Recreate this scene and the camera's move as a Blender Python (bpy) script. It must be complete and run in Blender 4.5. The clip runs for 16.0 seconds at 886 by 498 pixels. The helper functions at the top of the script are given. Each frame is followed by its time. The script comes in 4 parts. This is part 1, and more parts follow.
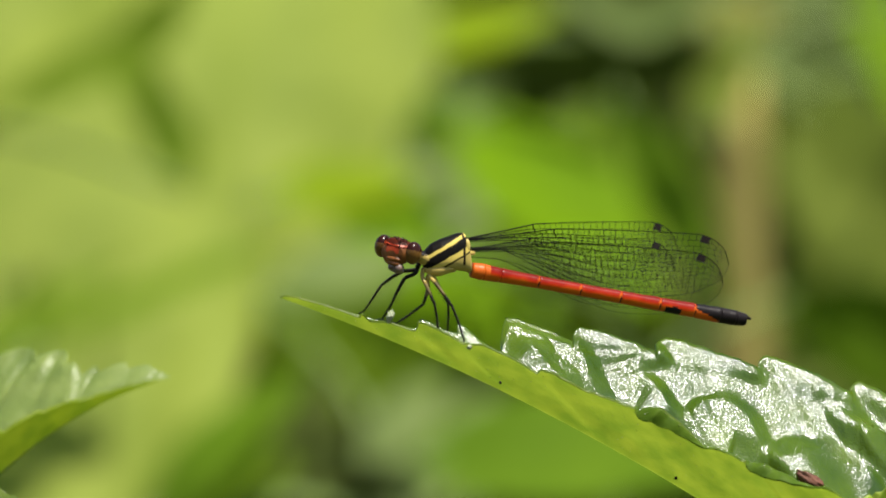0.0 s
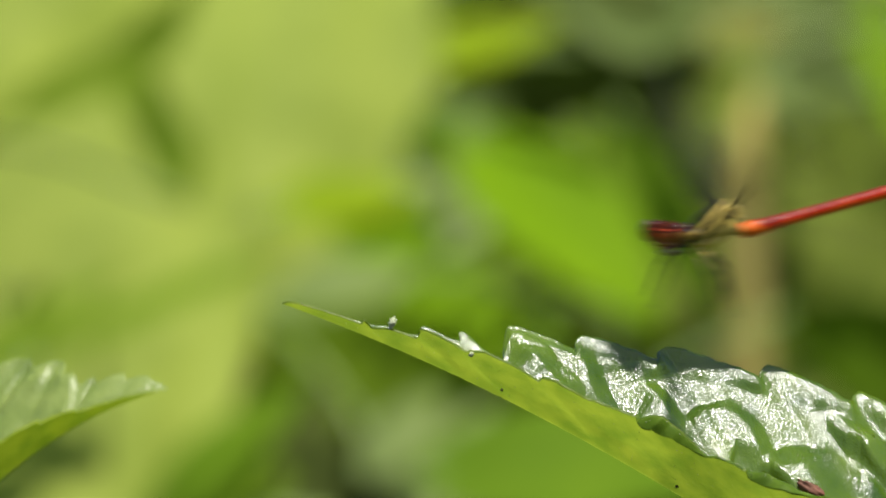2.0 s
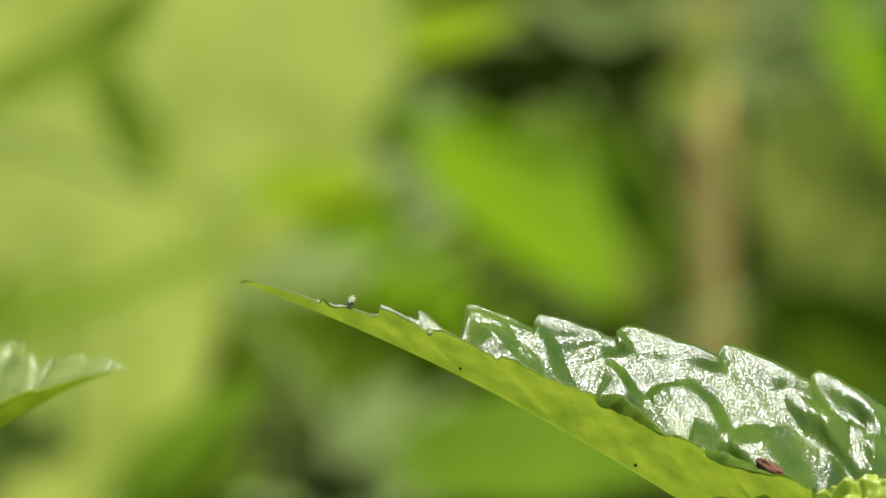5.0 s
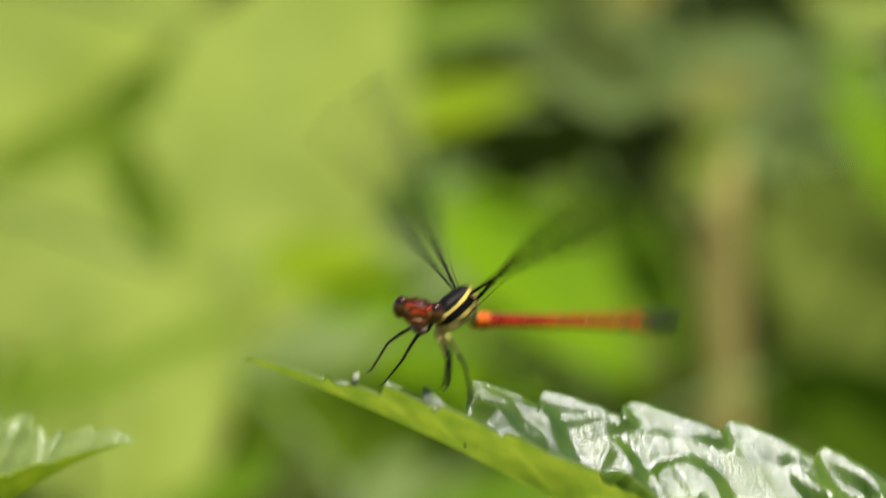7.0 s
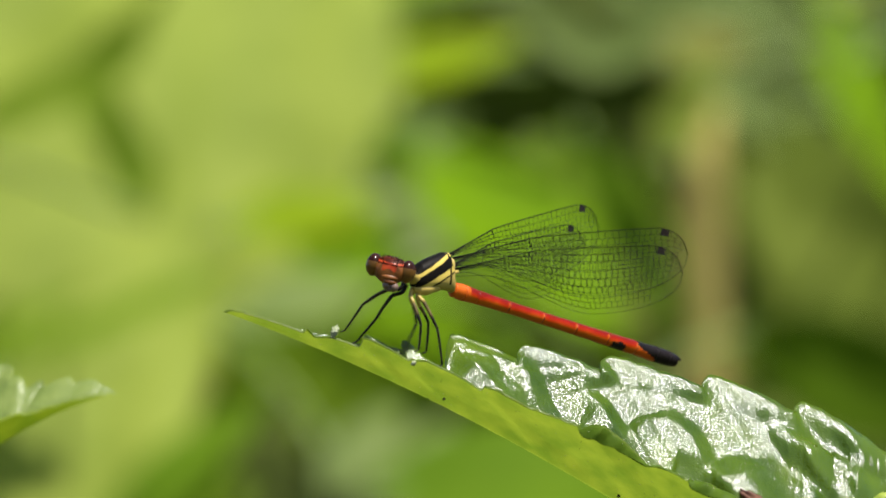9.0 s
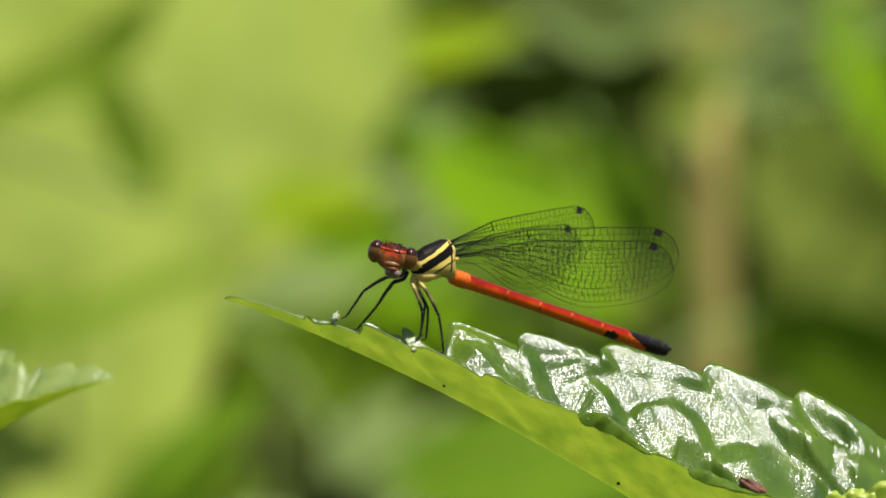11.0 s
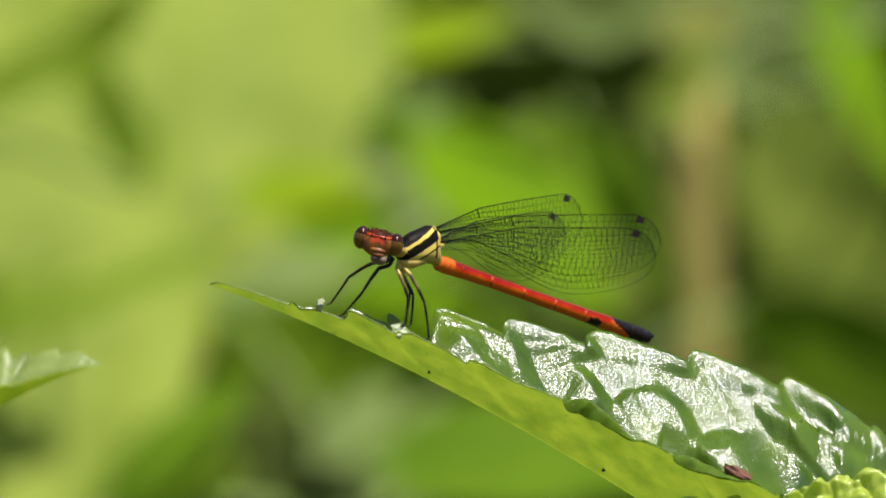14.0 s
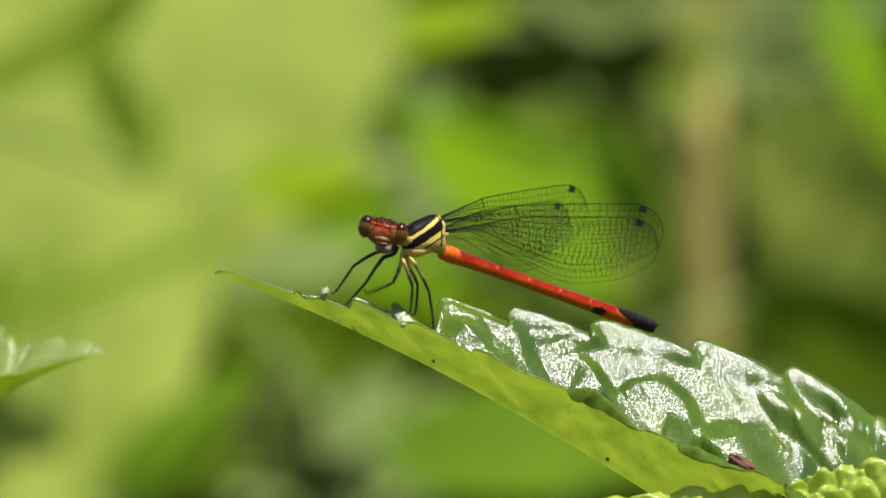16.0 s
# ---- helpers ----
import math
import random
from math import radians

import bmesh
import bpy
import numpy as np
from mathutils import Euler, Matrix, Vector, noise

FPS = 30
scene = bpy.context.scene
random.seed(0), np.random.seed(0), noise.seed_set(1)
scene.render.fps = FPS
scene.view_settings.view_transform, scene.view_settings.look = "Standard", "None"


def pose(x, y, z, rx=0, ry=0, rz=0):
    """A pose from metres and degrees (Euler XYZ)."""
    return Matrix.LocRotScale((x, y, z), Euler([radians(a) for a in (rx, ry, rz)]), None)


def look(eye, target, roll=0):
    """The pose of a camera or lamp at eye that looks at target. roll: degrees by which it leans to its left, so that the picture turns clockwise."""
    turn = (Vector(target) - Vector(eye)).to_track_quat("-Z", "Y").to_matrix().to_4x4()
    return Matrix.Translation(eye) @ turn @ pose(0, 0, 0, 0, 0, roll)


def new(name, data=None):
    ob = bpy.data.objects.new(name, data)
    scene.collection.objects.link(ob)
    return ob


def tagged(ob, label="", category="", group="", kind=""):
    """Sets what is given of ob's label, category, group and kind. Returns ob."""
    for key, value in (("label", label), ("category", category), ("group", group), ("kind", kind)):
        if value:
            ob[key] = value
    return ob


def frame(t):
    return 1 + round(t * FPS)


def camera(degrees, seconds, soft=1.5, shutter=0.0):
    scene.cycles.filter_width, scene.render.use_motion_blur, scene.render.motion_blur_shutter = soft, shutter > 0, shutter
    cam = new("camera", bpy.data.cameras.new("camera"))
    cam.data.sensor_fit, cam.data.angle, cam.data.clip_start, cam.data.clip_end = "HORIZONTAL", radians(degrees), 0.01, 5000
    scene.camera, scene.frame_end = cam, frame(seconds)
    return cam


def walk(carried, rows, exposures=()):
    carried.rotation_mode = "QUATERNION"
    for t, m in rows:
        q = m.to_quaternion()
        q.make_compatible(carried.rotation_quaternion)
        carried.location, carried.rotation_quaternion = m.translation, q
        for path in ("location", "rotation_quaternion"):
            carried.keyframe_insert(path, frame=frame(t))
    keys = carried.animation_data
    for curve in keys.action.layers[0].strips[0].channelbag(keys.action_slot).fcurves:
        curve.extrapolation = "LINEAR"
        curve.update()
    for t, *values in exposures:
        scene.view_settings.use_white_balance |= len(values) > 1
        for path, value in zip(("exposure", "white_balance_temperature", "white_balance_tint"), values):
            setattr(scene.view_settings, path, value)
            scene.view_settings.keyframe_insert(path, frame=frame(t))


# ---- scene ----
# Lengths near the subject are in millimetres from the focus point; MM turns them into metres.
MM = 0.001
HEIGHT = 0.62                      # the focus point above the ground
REACH = 1.0                        # from the eye to the focus point

# ---- camera and its way: seconds, eye x and z, target x and z (mm), roll ----
cam = camera(5.386, 16.0, soft=1.9, shutter=0.5)
cam.data.dof.use_dof = True
cam.data.dof.focus_distance = REACH
cam.data.dof.aperture_fstop = 41.0
PATH = [
    (0.0, -3.8, 2.66, -6.65, 0.88, -0.95),
    (0.3, -3.79, 2.63, -6.71, 0.83, -0.9),
    (0.5, -3.78, 2.61, -6.8, 1.54, -0.75),
    (1.0, -3.77, 2.55, -6.36, 1.96, -0.55),
    (1.5, -3.75, 2.49, -5.65, 2.34, -0.48),
    (2.0, -3.73, 2.43, -6.48, 2.24, -0.57),
    (2.5, -3.71, 2.38, -6.05, 1.48, -0.62),
    (3.0, -3.47, 2.04, -4.32, 1.75, -0.41),
    (3.5, -3.23, 1.71, -2.37, 0.88, -0.45),
    (4.0, -3.03, 1.44, -2.03, 0.66, -0.66),
    (4.2, -2.95, 1.33, -1.93, 0.21, -0.57),
    (6.3, -1.91, 0.79, -2.26, -0.26, -0.69),
    (6.5, -1.81, 0.73, -1.96, 0.29, -0.7),
    (6.8, -1.76, 0.66, -2.09, 0.74, -0.65),
    (6.9, -1.74, 0.63, -2.31, 1.83, -0.67),
    (7.0, -1.73, 0.61, -2.88, 7.59, -0.71),
    (7.1, -1.71, 0.58, -2.78, 8.49, -0.66),
    (7.2, -1.7, 0.55, -2.78, 8.55, -0.65),
    (7.5, -1.65, 0.48, -2.77, 8.4, -0.56),
    (8.0, -1.57, 0.44, -2.42, 5.32, -0.4),
    (8.5, -1.45, 0.41, -2.09, 4.68, -0.36),
    (9.0, -1.33, 0.38, -0.81, 2.54, -0.43),
    (11.3, -0.46, 0.38, -1.18, 1.15, -0.15),
    (11.5, -0.38, 0.38, -1.46, 2.55, -0.09),
    (12.0, -0.25, 0.38, -0.09, 4.28, -0.27),
    (12.5, -0.13, 0.38, 2.34, 1.66, -0.38),
    (13.0, 0.0, 0.25, 1.87, 1.91, -0.25),
    (13.5, 0.01, 0.13, 1.69, 0.73, -0.05),
    (14.0, 0.02, -0.0, 0.67, -0.31, -0.15),
    (14.5, 0.02, -0.01, -0.01, -0.01, -0.06),
    (15.0, 0.03, -0.02, -0.03, -0.37, -0.08),
    (15.5, 0.04, -0.04, 0.33, -1.47, 0.04),
    (16.0, 0.05, -0.05, 0.18, -1.48, -0.06),
]
walk(cam, [(t, look((ex * MM, -REACH, HEIGHT + ez * MM), (tx * MM, 0, HEIGHT + tz * MM), roll))
           for t, ex, ez, tx, tz, roll in PATH])

# ---- light ----
SUN = Vector((0.34, -0.32, 1.0)).normalized()
world = bpy.data.worlds.new("sky")
scene.world = world
world.use_nodes = True
wn = world.node_tree
sky = wn.nodes.new("ShaderNodeTexSky")
sky.sky_type, sky.sun_disc = "NISHITA", False
sky.sun_elevation = math.asin(SUN.z)
sky.sun_rotation = math.atan2(SUN.x, SUN.y)
wn.nodes["Background"].inputs["Strength"].default_value = 0.08
wn.links.new(sky.outputs["Color"], wn.nodes["Background"].inputs["Color"])
sun_data = bpy.data.lights.new("sun", "SUN")
sun_data.energy, sun_data.angle, sun_data.color = 4.6, radians(0.53), (1.0, 0.95, 0.86)
sun = new("sun", sun_data)
sun.matrix_world = look((SUN * 5)[:], (0, 0, 0))
scene.view_settings.exposure = 1.02


# ---- materials ----
def material(name, rough=0.5, spec=0.5, metal=0.0):
    m = bpy.data.materials.new(name)
    m.use_nodes = True
    b = m.node_tree.nodes["Principled BSDF"]
    b.inputs["Roughness"].default_value = rough
    b.inputs["Specular IOR Level"].default_value = spec
    b.inputs["Metallic"].default_value = metal
    return m, m.node_tree, b


def mottled(tree, low, high, scale, detail=4.0, edge=(0.3, 0.7), coords="Object", distort=0.0):
    """A colour that wanders between two values with noise of the given size."""
    tc = tree.nodes.new("ShaderNodeTexCoord")
    nz = tree.nodes.new("ShaderNodeTexNoise")
    nz.inputs["Scale"].default_value, nz.inputs["Detail"].default_value = scale, detail
    nz.inputs["Distortion"].default_value = distort
    tree.links.new(tc.outputs[coords], nz.inputs["Vector"])
    ramp = tree.nodes.new("ShaderNodeValToRGB")
    ramp.color_ramp.elements[0].position, ramp.color_ramp.elements[1].position = edge
    ramp.color_ramp.elements[0].color, ramp.color_ramp.elements[1].color = (*low, 1), (*high, 1)
    tree.links.new(nz.outputs["Fac"], ramp.inputs["Fac"])
    return ramp.outputs["Color"], nz


def relief(tree, shader, scale, height, kind="noise", coords="Object", previous=None):
    tc = tree.nodes.new("ShaderNodeTexCoord")
    if kind == "cells":
        tx = tree.nodes.new("ShaderNodeTexVoronoi")
        out = tx.outputs["Distance"]
    else:
        tx = tree.nodes.new("ShaderNodeTexNoise")
        tx.inputs["Detail"].default_value = 5
        out = tx.outputs["Fac"]
    tx.inputs["Scale"].default_value = scale
    tree.links.new(tc.outputs[coords], tx.inputs["Vector"])
    bump = tree.nodes.new("ShaderNodeBump")
    bump.inputs["Strength"].default_value = 1.0
    bump.inputs["Distance"].default_value = height
    tree.links.new(out, bump.inputs["Height"])
    if previous is not None:
        tree.links.new(previous, bump.inputs["Normal"])
    tree.links.new(bump.outputs["Normal"], shader.inputs["Normal"])
    return bump.outputs["Normal"]


def leaf_material(name, low, high, glow, rough, spec, through_light, size=60.0, bumps=()):
    """Leaf tissue: a waxy reflecting side mixed with light that comes through."""
    m, tree, b = material(name, rough, spec)
    colour, _ = mottled(tree, low, high, size, 5.0)
    tree.links.new(colour, b.inputs["Base Color"])
    last = None
    for scale, height, kind in bumps:
        last = relief(tree, b, scale, height, kind, "Object", last)
    tr = tree.nodes.new("ShaderNodeBsdfTranslucent")
    tint, _ = mottled(tree, (glow[0] * 0.55, glow[1] * 0.68, glow[2] * 0.6), glow, size * 1.7, 4.0)
    tree.links.new(tint, tr.inputs["Color"])
    mix = tree.nodes.new("ShaderNodeMixShader")
    mix.inputs["Fac"].default_value = through_light
    tree.links.new(b.outputs["BSDF"], mix.inputs[1])
    tree.links.new(tr.outputs["BSDF"], mix.inputs[2])
    tree.links.new(mix.outputs["Shader"], tree.nodes["Material Output"].inputs["Surface"])
    return m


def plain(name, low, high, scale, rough=0.5, spec=0.5, bump=None, metal=0.0, coat=0.0):
    m, tree, b = material(name, rough, spec, metal)
    colour, _ = mottled(tree, low, high, scale)
    tree.links.new(colour, b.inputs["Base Color"])
    b.inputs["Coat Weight"].default_value = coat
    b.inputs["Coat Roughness"].default_value = 0.08
    if bump:
        relief(tree, b, *bump)
    return m


UPPER = leaf_material("leaf_upper", (0.024, 0.056, 0.0005), (0.074, 0.124, 0.002), (0.27, 0.39, 0.008), 0.20, 0.64, 0.20, 160.0,
                      ((5500.0, 0.000039, "cells"), (2600.0, 0.000025, "noise"), (700.0, 0.00005, "noise")))
SHEEN = leaf_material("soft_leaf_upper", (0.15, 0.21, 0.040), (0.23, 0.29, 0.070), (0.30, 0.38, 0.04), 0.38, 0.6, 0.32, 300.0,
                      ((3000.0, 0.00005, "cells"), (700.0, 0.00012, "noise")))
UNDER = leaf_material("leaf_underside", (0.070, 0.118, 0.010), (0.145, 0.19, 0.022), (0.265, 0.345, 0.024), 0.45, 0.3, 0.50, 210.0,
                      ((900.0, 0.00012, "noise"),))
# darker green for the curled tooth lips, with their shade painted in
LIP_SHADE = leaf_material("leaf_lip_shaded", (0.036, 0.072, 0.004), (0.075, 0.125, 0.009), (0.08, 0.14, 0.008), 0.6, 0.08, 0.2, 400.0,
                      ((900.0, 0.00012, "noise"),))
YOUNG = leaf_material("young_leaf", (0.28, 0.36, 0.04), (0.42, 0.49, 0.075), (0.6, 0.7, 0.05), 0.33, 0.65, 0.42, 300.0,
                      ((800.0, 0.0002, "noise"),))
SOFT = leaf_material("soft_leaf_underside", (0.11, 0.16, 0.008), (0.22, 0.28, 0.018), (0.32, 0.42, 0.015), 0.5, 0.2, 0.40, 260.0,
                     ((800.0, 0.0002, "noise"),))
PALE = leaf_material("pale_leaf", (0.148, 0.200, 0.024), (0.258, 0.315, 0.050), (0.32, 0.40, 0.025), 0.6, 0.08, 0.40, 30.0)
LEMON = leaf_material("lemon_green_leaf", (0.15, 0.225, 0.003), (0.20, 0.28, 0.006), (0.34, 0.44, 0.004), 0.65, 0.06, 0.42, 25.0)
LIME = leaf_material("lime_leaf", (0.095, 0.185, 0.001), (0.135, 0.24, 0.002), (0.25, 0.40, 0.002), 0.65, 0.05, 0.42, 25.0)
GREEN = leaf_material("green_leaf", (0.085, 0.145, 0.006), (0.125, 0.195, 0.010), (0.22, 0.34, 0.006), 0.65, 0.06, 0.36, 30.0)
DULL = leaf_material("grey_green_leaf", (0.105, 0.15, 0.036), (0.145, 0.19, 0.05), (0.20, 0.27, 0.035), 0.65, 0.12, 0.3, 30.0)
# near-black green: the shade of the gaps is put into this colour
SHADE_GREEN = leaf_material("shade_darkened_leaf", (0.029, 0.040, 0.008), (0.048, 0.064, 0.012), (0.06, 0.10, 0.008), 0.7, 0.04, 0.12, 30.0)
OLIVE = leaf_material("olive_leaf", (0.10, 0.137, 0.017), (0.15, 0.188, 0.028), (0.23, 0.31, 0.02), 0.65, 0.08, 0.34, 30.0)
FRESH = leaf_material("fresh_green_leaf", (0.078, 0.128, 0.007), (0.115, 0.170, 0.012), (0.20, 0.30, 0.008), 0.65, 0.05, 0.3, 30.0)
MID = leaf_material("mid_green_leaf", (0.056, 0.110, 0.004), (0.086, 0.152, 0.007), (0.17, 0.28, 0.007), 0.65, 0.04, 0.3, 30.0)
STEM = plain("green_stem", (0.10, 0.16, 0.03), (0.16, 0.22, 0.05), 120.0, 0.5, 0.4, (400.0, 0.0003))
BARK = plain("brown_stalk", (0.165, 0.140, 0.036), (0.235, 0.200, 0.054), 40.0, 0.8, 0.2, (120.0, 0.001))
SOIL = plain("dark_soil", (0.030, 0.028, 0.012), (0.055, 0.065, 0.022), 9.0, 0.95, 0.1, (40.0, 0.01))
WITHER = plain("withered_leaf", (0.080, 0.080, 0.015), (0.120, 0.116, 0.022), 40.0, 0.8, 0.1)
TAN = plain("tan_cuticle", (0.070, 0.050, 0.017), (0.160, 0.115, 0.040), 600.0, 0.5, 0.2)
HUSK = plain("dry_husk", (0.05, 0.018, 0.009), (0.15, 0.06, 0.035), 900.0, 0.7, 0.3, (1500.0, 0.0002))
FLUFF = plain("pale_fluff", (0.22, 0.25, 0.13), (0.42, 0.45, 0.30), 900.0, 0.8, 0.3, (2000.0, 0.0002))

ORANGE = plain("orange_cuticle", (0.36, 0.045, 0.003), (0.50, 0.10, 0.006), 320.0, 0.42, 0.2, (1200.0, 0.00004))
BLACK = plain("black_cuticle", (0.005, 0.004, 0.003), (0.013, 0.009, 0.007), 400.0, 0.45, 0.12, (1500.0, 0.00004))
SMOKE = plain("smoky_tail_cuticle", (0.004, 0.003, 0.003), (0.013, 0.009, 0.009), 300.0, 0.45, 0.12, (1500.0, 0.00005))
FACE = plain("brown_face_cuticle", (0.040, 0.012, 0.004), (0.25, 0.085, 0.016), 900.0, 0.4, 0.3, (1500.0, 0.00004))
FRONS = plain("red_face_cuticle", (0.24, 0.018, 0.003), (0.42, 0.055, 0.006), 900.0, 0.35, 0.3, (1500.0, 0.00004))
CROWN = plain("dark_red_crown", (0.018, 0.003, 0.001), (0.085, 0.012, 0.003), 900.0, 0.45, 0.07, (1500.0, 0.00004))
YELLOW = plain("yellow_cuticle", (0.30, 0.21, 0.040), (0.46, 0.34, 0.085), 420.0, 0.45, 0.4, (1500.0, 0.00004))
EYE_TOP = plain("maroon_eye", (0.014, 0.003, 0.001), (0.034, 0.006, 0.002), 500.0, 0.24, 0.16, None, 0.0, 0.07)
EYE_LOW = plain("brown_eye", (0.060, 0.028, 0.006), (0.145, 0.070, 0.016), 500.0, 0.3, 0.12, None, 0.0, 0.08)
MOUTH = plain("grey_mouthparts", (0.055, 0.033, 0.026), (0.21, 0.135, 0.105), 900.0, 0.4, 0.5, (2500.0, 0.00005))
VEIN = plain("dark_vein", (0.003, 0.003, 0.002), (0.009, 0.008, 0.006), 500.0, 0.6, 0.05)


def membrane_material():
    """Clear wing film: almost all light passes, with a thin sheen."""
    m, tree, b = material("wing_film", 0.12, 0.5)
    b.inputs["Base Color"].default_value = (0.20, 0.21, 0.16, 1)
    tr = tree.nodes.new("ShaderNodeBsdfTransparent")
    tr.inputs["Color"].default_value = (0.93, 0.94, 0.91, 1)
    mix = tree.nodes.new("ShaderNodeMixShader")
    mix.inputs["Fac"].default_value = 0.022
    tree.links.new(tr.outputs["BSDF"], mix.inputs[1])
    tree.links.new(b.outputs["BSDF"], mix.inputs[2])
    tree.links.new(mix.outputs["Shader"], tree.nodes["Material Output"].inputs["Surface"])
    return m


FILM = membrane_material()


def striped_material():
    """Black cuticle with slanting yellow bands, in the thorax's own space."""
    m, tree, b = material("striped_cuticle", 0.5, 0.06)
    tc = tree.nodes.new("ShaderNodeTexCoord")
    sep = tree.nodes.new("ShaderNodeSeparateXYZ")
    tree.links.new(tc.outputs["Object"], sep.inputs["Vector"])

    def calc(op, a, c):
        n = tree.nodes.new("ShaderNodeMath")
        n.operation = op
        for k, v in enumerate((a, c)):
            if isinstance(v, (int, float)):
                n.inputs[k].default_value = v
            else:
                tree.links.new(v, n.inputs[k])
        return n.outputs["Value"]
    height = calc("SUBTRACT", calc("MULTIPLY", sep.outputs["Z"], 1000.0), calc("MULTIPLY", sep.outputs["X"], 560.0))
    nz = tree.nodes.new("ShaderNodeTexNoise")
    nz.inputs["Scale"].default_value = 900.0
    tree.links.new(tc.outputs["Object"], nz.inputs["Vector"])
    height = calc("ADD", height, calc("MULTIPLY", calc("SUBTRACT", nz.outputs["Fac"], 0.5), 0.25))
    ramp = tree.nodes.new("ShaderNodeValToRGB")
    ramp.color_ramp.interpolation = "LINEAR"
    tree.links.new(calc("DIVIDE", calc("ADD", height, 4.0), 8.0), ramp.inputs["Fac"])
    dark, light, low = (0.005, 0.004, 0.003, 1), (0.50, 0.38, 0.085, 1), (0.34, 0.26, 0.070, 1)
    steps = ((0.0, low), (STRIPES[0], low), (STRIPES[0] + 0.012, dark), (STRIPES[1], dark), (STRIPES[1] + 0.012, light), (STRIPES[2], light), (STRIPES[2] + 0.012, dark),
             (STRIPES[3], dark), (STRIPES[3] + 0.012, light), (STRIPES[4], light), (STRIPES[4] + 0.012, dark))
    el = ramp.color_ramp.elements
    el[0].position, el[0].color = steps[0]
    el[1].position, el[1].color = steps[-1]
    for pos, col in steps[1:-1]:
        e = el.new(pos)
        e.color = col
    # a dark seam in front of the wing bases
    seam = calc("MULTIPLY", calc("COMPARE", sep.outputs["X"], 0.00150), calc("GREATER_THAN", sep.outputs["Z"], -0.0010))
    seam.node.inputs[0].links[0].from_node.inputs[2].default_value = 0.00013
    mix = tree.nodes.new("ShaderNodeMix")
    mix.data_type = "RGBA"
    tree.links.new(seam, mix.inputs["Factor"])
    tree.links.new(ramp.outputs["Color"], mix.inputs[6])
    mix.inputs[7].default_value = dark
    tree.links.new(mix.outputs[2], b.inputs["Base Color"])
    relief(tree, b, 1500.0, 0.00004)
    return m


def abdomen_material():
    """Red above, orange along the flank, with a wandering border, in the abdomen's own space."""
    m, tree, b = material("red_and_orange_cuticle", 0.36, 0.15)
    tc = tree.nodes.new("ShaderNodeTexCoord")
    sep = tree.nodes.new("ShaderNodeSeparateXYZ")
    tree.links.new(tc.outputs["Object"], sep.inputs["Vector"])
    nz = tree.nodes.new("ShaderNodeTexNoise")
    nz.inputs["Scale"].default_value, nz.inputs["Detail"].default_value = 420.0, 4.0
    tree.links.new(tc.outputs["Object"], nz.inputs["Vector"])
    wander = tree.nodes.new("ShaderNodeMath")
    wander.operation = "MULTIPLY_ADD"
    wander.inputs[1].default_value, wander.inputs[2].default_value = 0.55, -0.275
    tree.links.new(nz.outputs["Fac"], wander.inputs[0])
    level = tree.nodes.new("ShaderNodeMath")
    level.operation = "MULTIPLY_ADD"
    level.inputs[1].default_value = 650.0
    tree.links.new(sep.outputs["Z"], level.inputs[0])
    tree.links.new(wander.outputs["Value"], level.inputs[2])
    half = tree.nodes.new("ShaderNodeMath")
    half.operation = "ADD"
    half.inputs[1].default_value = 0.5
    tree.links.new(level.outputs["Value"], half.inputs[0])
    ramp = tree.nodes.new("ShaderNodeValToRGB")
    el = ramp.color_ramp.elements
    el[0].position, el[0].color = 0.28, (0.42, 0.085, 0.004, 1)
    el[1].position, el[1].color = 0.82, (0.13, 0.004, 0.001, 1)
    e = el.new(0.46)
    e.color = (0.36, 0.026, 0.002, 1)
    e = el.new(0.62)
    e.color = (0.24, 0.008, 0.001, 1)
    tree.links.new(half.outputs["Value"], ramp.inputs["Fac"])
    tree.links.new(ramp.outputs["Color"], b.inputs["Base Color"])
    relief(tree, b, 1200.0, 0.00005)
    return m


RED = abdomen_material()
STRIPES = (0.380, 0.408, 0.490, 0.625, 0.676)
STRIPED = striped_material()


# ---- mesh helpers ----
def mesh_from(name, verts, faces, mats, indices=None, smooth=True):
    me = bpy.data.meshes.new(name)
    me.from_pydata([tuple(map(float, v)) for v in verts], [], [tuple(map(int, f)) for f in faces])
    for m in mats:
        me.materials.append(m)
    if indices is not None:
        me.polygons.foreach_set("material_index", np.asarray(indices, dtype=np.int32))
    if smooth:
        me.polygons.foreach_set("use_smooth", np.ones(len(me.polygons), dtype=bool))
    me.update()
    return me


def part(name, me, parent, label="", m=None):
    ob = new(name, me)
    ob.parent = parent
    if m is not None:
        ob.matrix_basis = m
    return tagged(ob, label)


def thing(name, label, category, m=None, group="", kind=""):
    ob = new(name)
    if m is not None:
        ob.matrix_basis = m
    ob.empty_display_size = 0.01
    return tagged(ob, label, category, group, kind)


def grid_faces(nu, nv, start=0, wrap=False):
    f = []
    for i in range(nu - 1):
        for j in range(nv - (0 if wrap else 1)):
            k = (j + 1) % nv
            f.append((start + i * nv + j, start + (i + 1) * nv + j, start + (i + 1) * nv + k, start + i * nv + k))
    return f


